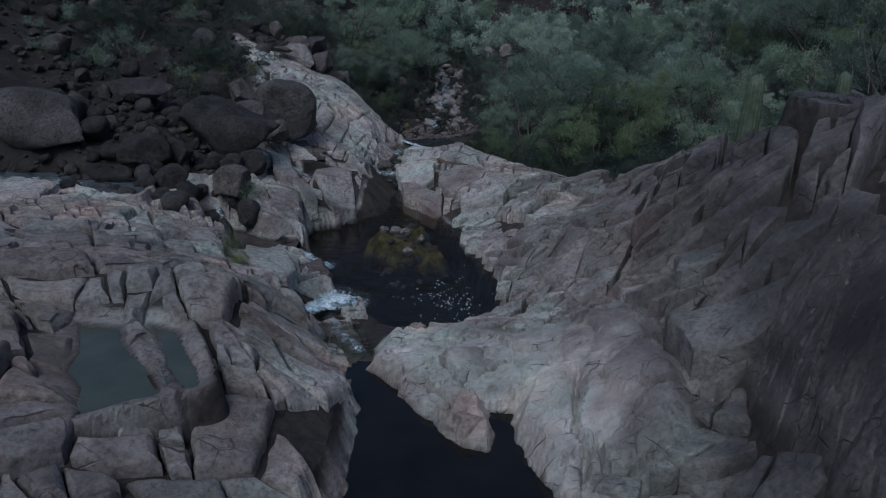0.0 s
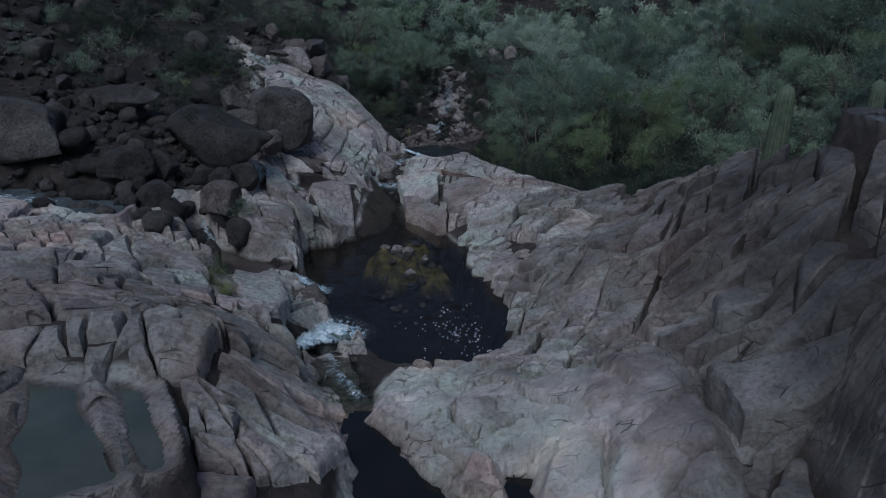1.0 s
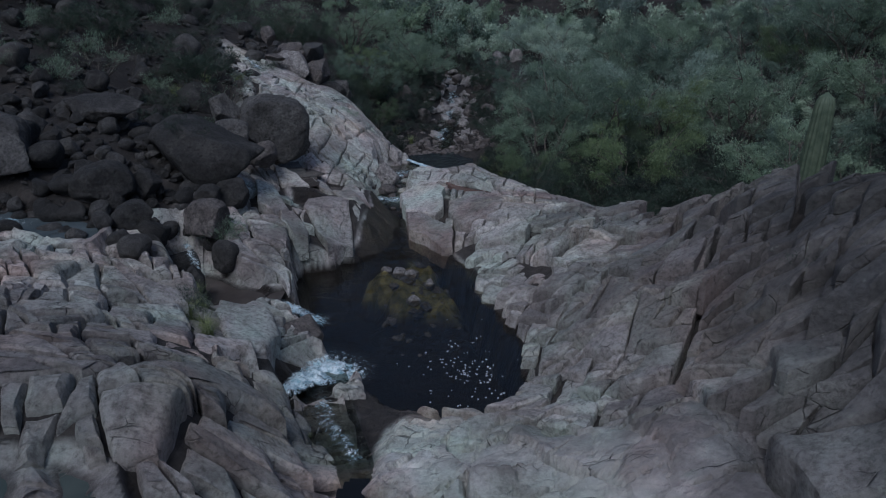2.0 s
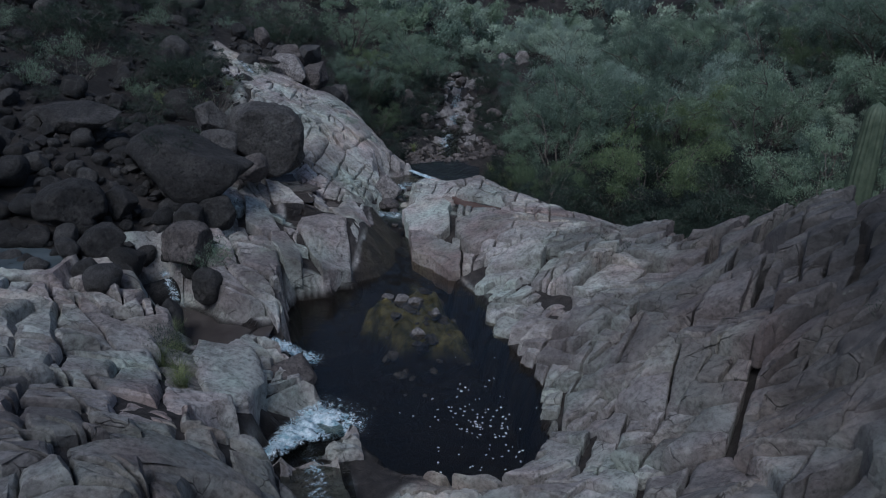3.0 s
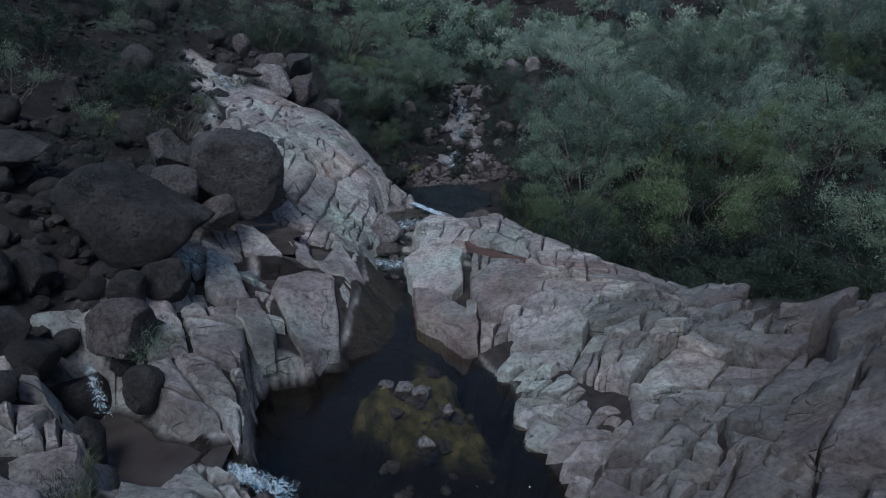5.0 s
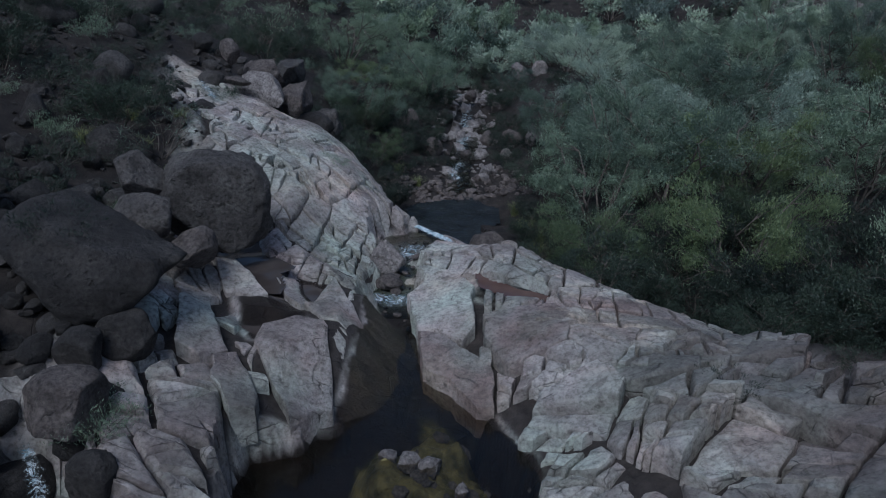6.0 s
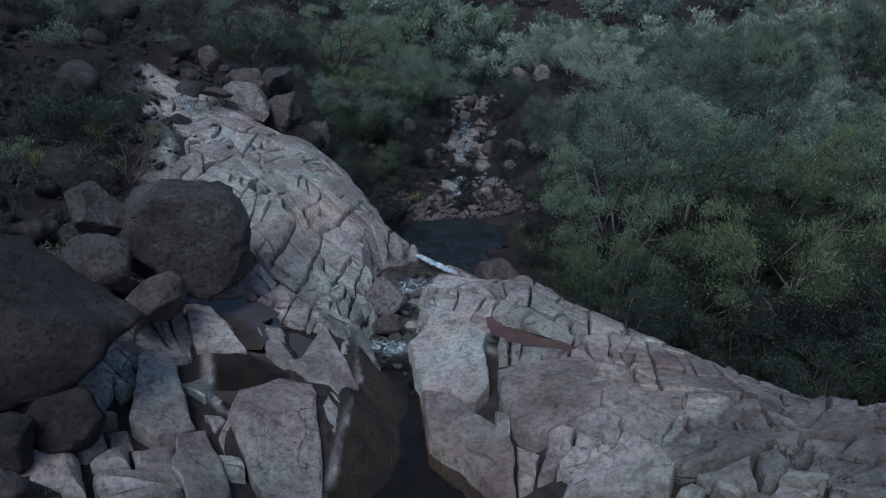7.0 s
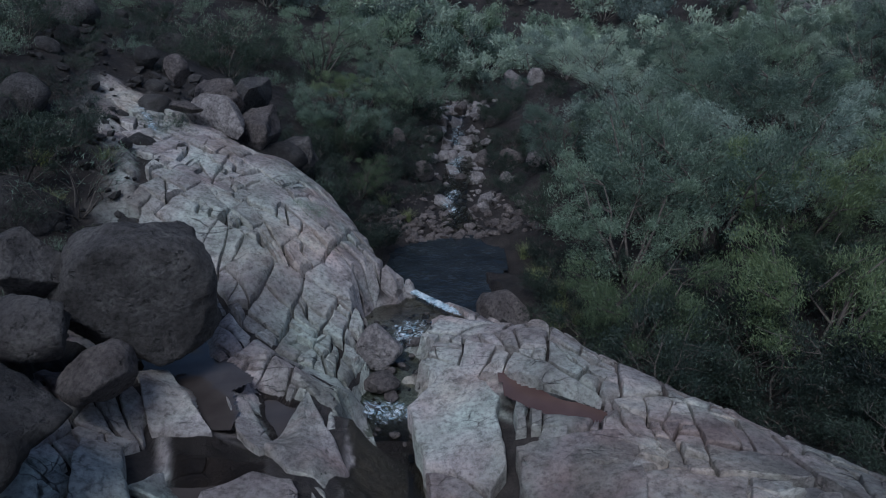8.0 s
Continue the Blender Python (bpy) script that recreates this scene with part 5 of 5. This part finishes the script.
stream("water", [(-1.1, 10.7, 0.84, 0.2), (-1.25, 11.3, 0.7, 0.25), (-1.6, 12.1, 0.5, 0.35), (-1.95, 13.0, 0.3, 0.45), (-2.2, 13.9, 0.12, 0.5), (-2.3, 14.6, 0.01, 0.4)], RUN_WATER, "thin water sliding over dark wet rock")


def flecks(seed, cx, cy, rx, ry, count, level):
    rng = random.Random(seed)
    bm = bmesh.new()
    for _ in range(count):
        a, r = rng.uniform(0, 6.3), abs(rng.gauss(0, 0.55))
        m = Matrix.Translation((cx + rx * r * math.cos(a), cy + ry * r * math.sin(a), level + 0.012)) @ Matrix.Rotation(rng.uniform(0, 6), 4, "Z") @ Matrix.Diagonal((rng.uniform(0.008, 0.03), rng.uniform(0.006, 0.02), 0.006, 1))
        bmesh.ops.create_icosphere(bm, subdivisions=1, radius=1.0, matrix=m)
    return tagged(part("foam_flecks", bm, FLECK), "small white foam flecks drifting on the dark pool", "foam", kind="stuff")


flecks(4, 0.15, 14.6, 1.1, 1.6, 120, 0.0)


# ---- split bedrock: every block between joints is a piece of the ground ----
def clip(poly, nx, ny, c):
    """The part of a convex outline where nx * x + ny * y <= c."""
    out = []
    for (ax, ay), (bx, by) in zip(poly, poly[1:] + poly[:1]):
        da, db = nx * ax + ny * ay - c, nx * bx + ny * by - c
        if da <= 0:
            out.append((ax, ay))
        if da * db < 0:
            k = da / (da - db)
            out.append((ax + (bx - ax) * k, ay + (by - ay) * k))
    return out


def area_of(poly):
    return 0.5 * abs(sum(ax * by - bx * ay for (ax, ay), (bx, by) in zip(poly, poly[1:] + poly[:1])))


def middle(poly):
    return sum(p[0] for p in poly) / len(poly), sum(p[1] for p in poly) / len(poly)


def cells(rng, x0, x1, y0, y1, size, turn, stretch):
    """Convex cells round scattered seeds, drawn out along a joint direction."""
    c, s_ = math.cos(turn), math.sin(turn)
    seeds = {}
    reach = int(1.5 * max(x1 - x0, y1 - y0) / size) + 2
    cx, cy = (x0 + x1) / 2, (y0 + y1) / 2
    for i in range(-reach, reach):
        for j in range(-reach, reach):
            seeds[i, j] = ((i + 0.5 * (j % 2) + rng.uniform(-0.38, 0.38)) * size, (j + rng.uniform(-0.38, 0.38)) * size)
    for (i, j), (u, v) in seeds.items():
        x, y = cx + u * stretch * c - v * s_, cy + u * stretch * s_ + v * c
        if not (x0 < x < x1 and y0 < y < y1):
            continue
        poly = [(u - 3 * size, v - 3 * size), (u + 3 * size, v - 3 * size), (u + 3 * size, v + 3 * size), (u - 3 * size, v + 3 * size)]
        for a in range(-3, 4):
            for b in range(-3, 4):
                if (a, b) != (0, 0) and (i + a, j + b) in seeds:
                    p, q = seeds[i + a, j + b]
                    nx, ny = p - u, q - v
                    poly = clip(poly, nx, ny, (p * p + q * q - u * u - v * v) / 2)
        if len(poly) > 2:
            yield [(cx + p * stretch * c - q * s_, cy + p * stretch * s_ + q * c) for p, q in poly]


def split(rng, poly, least, turn):
    """Breaks an outline along joints until the pieces are small enough."""
    if area_of(poly) < least * math.exp(rng.gauss(0.1, 1.05)) or len(poly) < 3:
        return [poly]
    mx, my = middle(poly)
    along = max(poly, key=lambda p: (p[0] - mx) ** 2 + (p[1] - my) ** 2)
    long = math.atan2(along[1] - my, along[0] - mx)
    across = min((turn, turn + math.pi / 2 + 0.25), key=lambda a: abs(math.cos(a - long))) + rng.gauss(0, 0.22)
    nx, ny = -math.sin(across), math.cos(across)
    c = nx * mx + ny * my + rng.uniform(-0.15, 0.15) * math.sqrt(area_of(poly))
    return split(rng, clip(poly, nx, ny, c), least, turn) + split(rng, clip(poly, -nx, -ny, -c), least, turn)


def inset(poly, gap):
    out = poly
    for (ax, ay), (bx, by) in zip(poly, poly[1:] + poly[:1]):
        d = math.hypot(bx - ax, by - ay)
        if d < 1e-6:
            continue
        nx, ny = (by - ay) / d, -(bx - ax) / d
        mx, my = middle(poly)
        if nx * (mx - ax) + ny * (my - ay) > 0:
            nx, ny = -nx, -ny
        out = clip(out, nx, ny, nx * ax + ny * ay - gap)
        if len(out) < 3:
            return []
    return out


HOLLOWS = ((PUDDLE_A, 2.46), (PUDDLE_B, 2.41), (WET_A, 0.92), (WET_B, 1.1), (WET_C, 0.74), (RED_PUDDLE, 0.65))


def slab_surface():
    """The lie of the slabs' tops on an even grid."""
    xs, ys = np.arange(-10.5, 9.2, 0.1), np.arange(4.0, 31.5, 0.1)
    X, Y = np.meshgrid(xs, ys)
    x, y = X.ravel(), Y.ravel()
    z = base_height(x, y)
    for hollow, level in HOLLOWS:
        d = np.maximum(outline_distance(x, y, hollow), 0)
        z = np.minimum(z, level + 0.13 + 0.5 * d)
        if hollow in (WET_A, WET_B, WET_C):
            z = np.maximum(z, level + 0.1 - np.maximum(d - 0.6, 0))
    return z.reshape(X.shape)


TOPS = slab_surface()


def top_at(x, y):
    u, v = np.clip((x + 10.5) / 0.1, 0, TOPS.shape[1] - 1.001), np.clip((y - 4.0) / 0.1, 0, TOPS.shape[0] - 1.001)
    i, j = u.astype(int), v.astype(int)
    u, v = u - i, v - j
    return (TOPS[j, i] * (1 - u) + TOPS[j, i + 1] * u) * (1 - v) + (TOPS[j + 1, i] * (1 - u) + TOPS[j + 1, i + 1] * u) * v


def wander(x, y):
    """Bends the joints, alike for neighbouring blocks."""
    return (x + 0.16 * fbm(x * 0.8, y * 0.8, 401, 2) + 0.05 * fbm(x * 3.1, y * 3.1, 402, 3),
            y + 0.16 * fbm(x * 0.8, y * 0.8, 403, 2) + 0.05 * fbm(x * 3.1, y * 3.1, 404, 3))


# the broad slabs round the head of the pool
BIG_SLABS = {
    "tongue": [(-3.67, 20.55), (-3.21, 20.9), (-2.77, 20.77), (-2.46, 19.46), (-2.92, 18.91), (-3.66, 20.1)],
    "kite": [(-3.23, 21.41), (-2.91, 22.62), (-2.28, 21.45), (-2.47, 20.9), (-2.9, 21.02)],
    "gate": [(-1.68, 23.05), (-1.05, 23.89), (-0.43, 22.92), (-0.45, 21.63), (-0.64, 21.32), (-1.42, 21.95)],
    "wedge": [(-1.4, 21.75), (-0.99, 21.56), (-0.2, 20.68), (-0.16, 19.79), (-0.42, 19.84), (-0.88, 20.47), (-1.26, 20.82)],
    "broad": [(-0.31, 21.87), (1.13, 22.02), (0.93, 20.66), (0.05, 20.48), (-0.29, 21.18)],
    "pale": [(-5.05, 22.48), (-4.66, 22.6), (-3.8, 21.48), (-4.1, 21.4), (-4.5, 21.5)],
    "strip": [(-3.97, 22.6), (-3.74, 22.5), (-3.1, 21.5), (-3.25, 21.3), (-3.58, 21.6)],
    "bank": [(-4.95, 20.88), (-4.58, 20.98), (-3.95, 19.72), (-4.2, 19.35), (-4.58, 19.51)],
    "prow": [(-4.08, 19.5), (-3.84, 19.8), (-3.38, 19.12), (-3.32, 18.7), (-3.59, 18.57), (-3.92, 19.0)],
    "shelf": [(-4.25, 15.45), (-3.42, 15.5), (-3.0, 14.75), (-2.95, 13.7), (-3.41, 13.5), (-4.1, 14.65)],
}

RINGS = ((0.0, 9.0), (0.0, 1.0), (0.55, 0.3), (1.4, 0.0), (None, 0.35), (None, 0.72))


def block_shape(poly, worn, step=0.09):
    """Plan of one block: x, y, fall below its top (9: its foot), and faces. worn: how far its edges are rounded off."""
    mx, my = middle(poly)
    rim = []
    for (ax, ay), (bx, by) in zip(poly, poly[1:] + poly[:1]):
        n = max(1, int(math.hypot(bx - ax, by - ay) / step))
        rim += [(ax + (bx - ax) * k / n, ay + (by - ay) * k / n) for k in range(n)]
    n = len(rim)
    if sum(ax * by - bx * ay for (ax, ay), (bx, by) in zip(rim, rim[1:] + rim[:1])) < 0:
        rim = rim[::-1]
    rim = np.array(rim)
    way = np.array((mx, my)) - rim
    d = np.hypot(way[:, 0], way[:, 1])[:, None] + 1e-6
    rows = []
    for far, drop in RINGS:
        k = np.minimum(far * worn / d, 0.6) if far is not None else np.full(d.shape, drop)
        fall = np.full((n, 1), 0.0 if far is None else 9.0 if drop > 5 else drop * worn)
        rows.append(np.hstack([rim + way * k, fall]))
    points = np.vstack(rows + [np.array([[mx, my, 0.0]])])
    faces = [(r * n + k, r * n + (k + 1) % n, (r + 1) * n + (k + 1) % n, (r + 1) * n + k) for r in range(len(RINGS) - 1) for k in range(n)]
    last = (len(RINGS) - 1) * n
    faces += [(last + k, last + (k + 1) % n, last + n) for k in range(n)]
    return points, faces


def banked(z, x, y):
    """Lets the blocks at the water's edge run down under it."""
    for poly, level, depth, steep, shelf in HOLES:
        deep = depth > 0.25
        d = outline_distance(x, y, poly) + (0.22 if deep else 0.12) * fbm(x * 1.7, y * 1.7, 91, 4)
        z = np.minimum(z, level + (0.02 if deep else -0.01) - 1.3 * depth * smooth(0, 0.25 if deep else shelf, -d) + np.maximum(d, 0) * (steep * 1.3 if deep else 1.6))
    for cx, cy, cz, r in CHANNELS:
        d = np.hypot(x - cx, y - cy) - r + 0.25 * fbm(x * 2, y * 2, 19, 3)
        z = np.minimum(z, cz + 0.02 + np.maximum(d, 0) * 2.6)
    return z


def build_blocks():
    rng = random.Random(77)
    # x from, to, y from, to, slab size, joint direction, stretch, smallest piece, share of the land's slope that a piece keeps; slabs' unevenness, tilt and dip; pieces' unevenness and lean; worn, gap
    plans = (
        ("right", (0.3, 4.3, 5.5, 20.8), 1.35, 0.75, 1.25, 0.17, 0.62, 0.07, 0.12, 0.06, 0.045, 0.075, 0.04, 0.026),
        ("wall", (3.85, 8.4, 5.5, 20.8), 1.15, 0.95, 2.0, 0.17, 0.6, 0.24, 0.26, 0.2, 0.07, 0.14, 0.05, 0.024),
        ("ridge", (-8.6, 5.0, 20.2, 31.2), 1.5, -0.5, 1.3, 0.16, 1.0, 0.02, 0.025, 0.0, 0.014, 0.02, 0.026, 0.019),
        ("left", (-9.5, -0.9, 5.5, 20.4), 1.3, 0.3, 1.2, 0.24, 0.65, 0.045, 0.06, 0.0, 0.03, 0.05, 0.07, 0.019),
    )
    made = []
    for name, (x0, x1, y0, y1), size, turn, stretch, least, keep_slope, step_up, tilt, dip, lift, lean, worn, gap in plans:
        pieces, slab = [], []
        cleft = {"right": 0.05, "wall": 0.12, "ridge": 0.035, "left": 0.04}[name]
        for cell in cells(rng, x0, x1, y0, y1, size, turn, stretch):
            plane = (*middle(cell), rng.gauss(0, step_up), rng.gauss(0, tilt) + dip * math.sin(turn), rng.gauss(0, tilt) - dip * math.cos(turn))
            for q in split(rng, inset(cell, cleft * rng.random() ** 1.5), least, turn):
                q = inset(q, gap * math.exp(rng.gauss(-0.25, 0.45)))
                if len(q) > 2 and area_of(q) > 0.012:
                    pieces.append(q)
                    slab.append(plane)
        broad = 0
        if name == "ridge" or name == "left":
            mids = np.array([middle(q) for q in pieces])
            X, Y = wander(mids[:, 0], mids[:, 1])
            keep = np.ones(len(pieces), bool)
            for key, outline in BIG_SLABS.items():
                keep &= outline_distance(X, Y, outline) > 0.06
            pieces, slab = [q for q, k in zip(pieces, keep) if k], [q for q, k in zip(slab, keep) if k]
            for key, outline in BIG_SLABS.items():
                if (key == "shelf") == (name == "left"):
                    xy = np.array(outline)
                    bent = np.stack(wander(xy[:, 0], xy[:, 1]), -1)
                    pieces.append([tuple(p) for p in 2 * xy - bent])
                    slab.append((*middle(outline), 0.05, 0.0, 0.0))
                    broad += 1
        mids = np.array([middle(q) for q in pieces])
        X, Y = wander(mids[:, 0], mids[:, 1])
        cover = block_cover(X, Y)
        edge = outline_distance(X, Y, BEDROCK)
        rock = 1 - smooth(-0.2, 0.5, edge + 0.8 * fbm(X * 0.8, Y * 0.8, 3, 3))
        water = hollow_distance(X, Y)
        rims = np.array([p for q in pieces for p in q])
        at_rim = hollow_distance(*wander(rims[:, 0], rims[:, 1]))
        ends = np.cumsum([0] + [len(q) for q in pieces])
        overlap = np.array([at_rim[i:j].min() for i, j in zip(ends, ends[1:])])
        kept, shapes, moods, whole = [], [], [], []
        for k, q in enumerate(pieces):
            big = k >= len(pieces) - broad
            if not big and (cover[k] * rock[k] < 0.5 or water[k] < -0.08 or overlap[k] < -0.6):
                continue
            if not big and (name == "left" and Y[k] > 20.2 or name == "right" and X[k] < 0.6 and Y[k] > 19.5):
                continue
            up = rng.gauss(0.0, lift) - (2.2 * lift if rng.random() < 0.12 else 0) if not big else 0.05
            sx, sy, rise, px, py = slab[k]
            held = max(0.15, min(1.0, water[k] / 0.8, (-edge[k] - 0.2) / 1.2))
            up += max(-0.25 if name != "wall" else -0.45, min(0.3 if name != "wall" else 0.14, rise + px * (X[k] - sx) + py * (Y[k] - sy))) * held
            fold = rng.uniform(0, 6.28)
            kept.append(k)
            whole.append(big)
            shapes.append(block_shape(q, min(worn * math.exp(rng.gauss(0, 0.3)), 0.25 * math.sqrt(area_of(q)))))
            moods.append((X[k], Y[k], up * (0.4 + 0.6 * max(0.0, min(1.0, water[k] / 0.6))), px * held + rng.gauss(0, lean), py * held + rng.gauss(0, lean), math.cos(fold), math.sin(fold),
                          rng.uniform(0.0, 0.3) * math.sqrt(area_of(q)), rng.uniform(0.0, 0.45) * min(1.0, lean * 12), rng.uniform(0, 90)))
        starts = np.cumsum([0] + [len(p) for p, _ in shapes])
        points = np.vstack([p for p, _ in shapes])
        who = np.repeat(np.arange(len(shapes)), np.diff(starts))
        cx, cy, up, lx, ly, fx, fy, fd, fs, seed = np.array(moods).T[:, who]
        x, y = wander(points[:, 0], points[:, 1])
        foot = points[:, 2] > 5
        chip = np.where(points[:, 2] > 0, 1.0, 0.0)
        x, y = x + 0.03 * chip * fbm(x * 5 + seed, y * 5, 61, 3), y + 0.03 * chip * fbm(x * 5, y * 5 + seed, 63, 3)
        over = np.maximum((x - cx) * fx + (y - cy) * fy - fd, 0)
        z = keep_slope * top_at(x, y) + (1 - keep_slope) * top_at(cx, cy) + up + lx * (x - cx) + ly * (y - cy) - fs * over + 0.05 * fbm(x * 2.2 + seed, y * 2.2, 65, 3) + 0.022 * fbm(x * 8, y * 8 + seed, 67, 2)
        z = z - np.where(foot, 0, points[:, 2] * (0.7 + 1.2 * (value_noise(x * 6, y * 6, 69) + 0.5)))
        z = np.where(np.array(whole)[who], z, banked(z, x, y))
        lowest = np.minimum.reduceat(z, starts[:-1])
        z = np.where(foot, lowest[who] - 0.5, z)
        for n, k in enumerate(kept):
            a, b = starts[n], starts[n + 1]
            made.append((X[k], Y[k], list(zip(x[a:b].tolist(), y[a:b].tolist(), z[a:b].tolist())), shapes[n][1], water[k]))
    return made


def block_object(name, verts, faces, damp):
    ob = from_arrays(name, verts, faces, SPLIT, True)
    ob.data.set_sharp_from_angle(angle=0.5)
    v = np.array(verts)
    x, y = v[:, 0], v[:, 1]
    dark = rock_darkness(x, y)
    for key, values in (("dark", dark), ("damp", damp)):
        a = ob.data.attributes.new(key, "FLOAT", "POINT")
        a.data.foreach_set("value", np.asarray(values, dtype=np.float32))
    ob.parent = ground
    return ob


blocks_made = build_blocks()
singles = set(sorted(range(len(blocks_made)), key=lambda k: math.hypot(blocks_made[k][0] + 0.5, (blocks_made[k][1] - 18.5) * 0.75))[:300])
rest_v, rest_f, rest_d = [], [], []
for k, (x, y, verts, faces, water) in enumerate(blocks_made):
    damp = max(0.0, 1.0 - water / 0.35) if water < 0.35 else 0.0
    if k in singles:
        block_object("slab", verts, faces, [damp] * len(verts))
    else:
        base = len(rest_v)
        rest_v += verts
        rest_f += [tuple(i + base for i in f) for f in faces]
        rest_d += [damp] * len(verts)
tagged(block_object("slabs", rest_v, rest_f, rest_d), "further split bedrock blocks", kind="stuff")
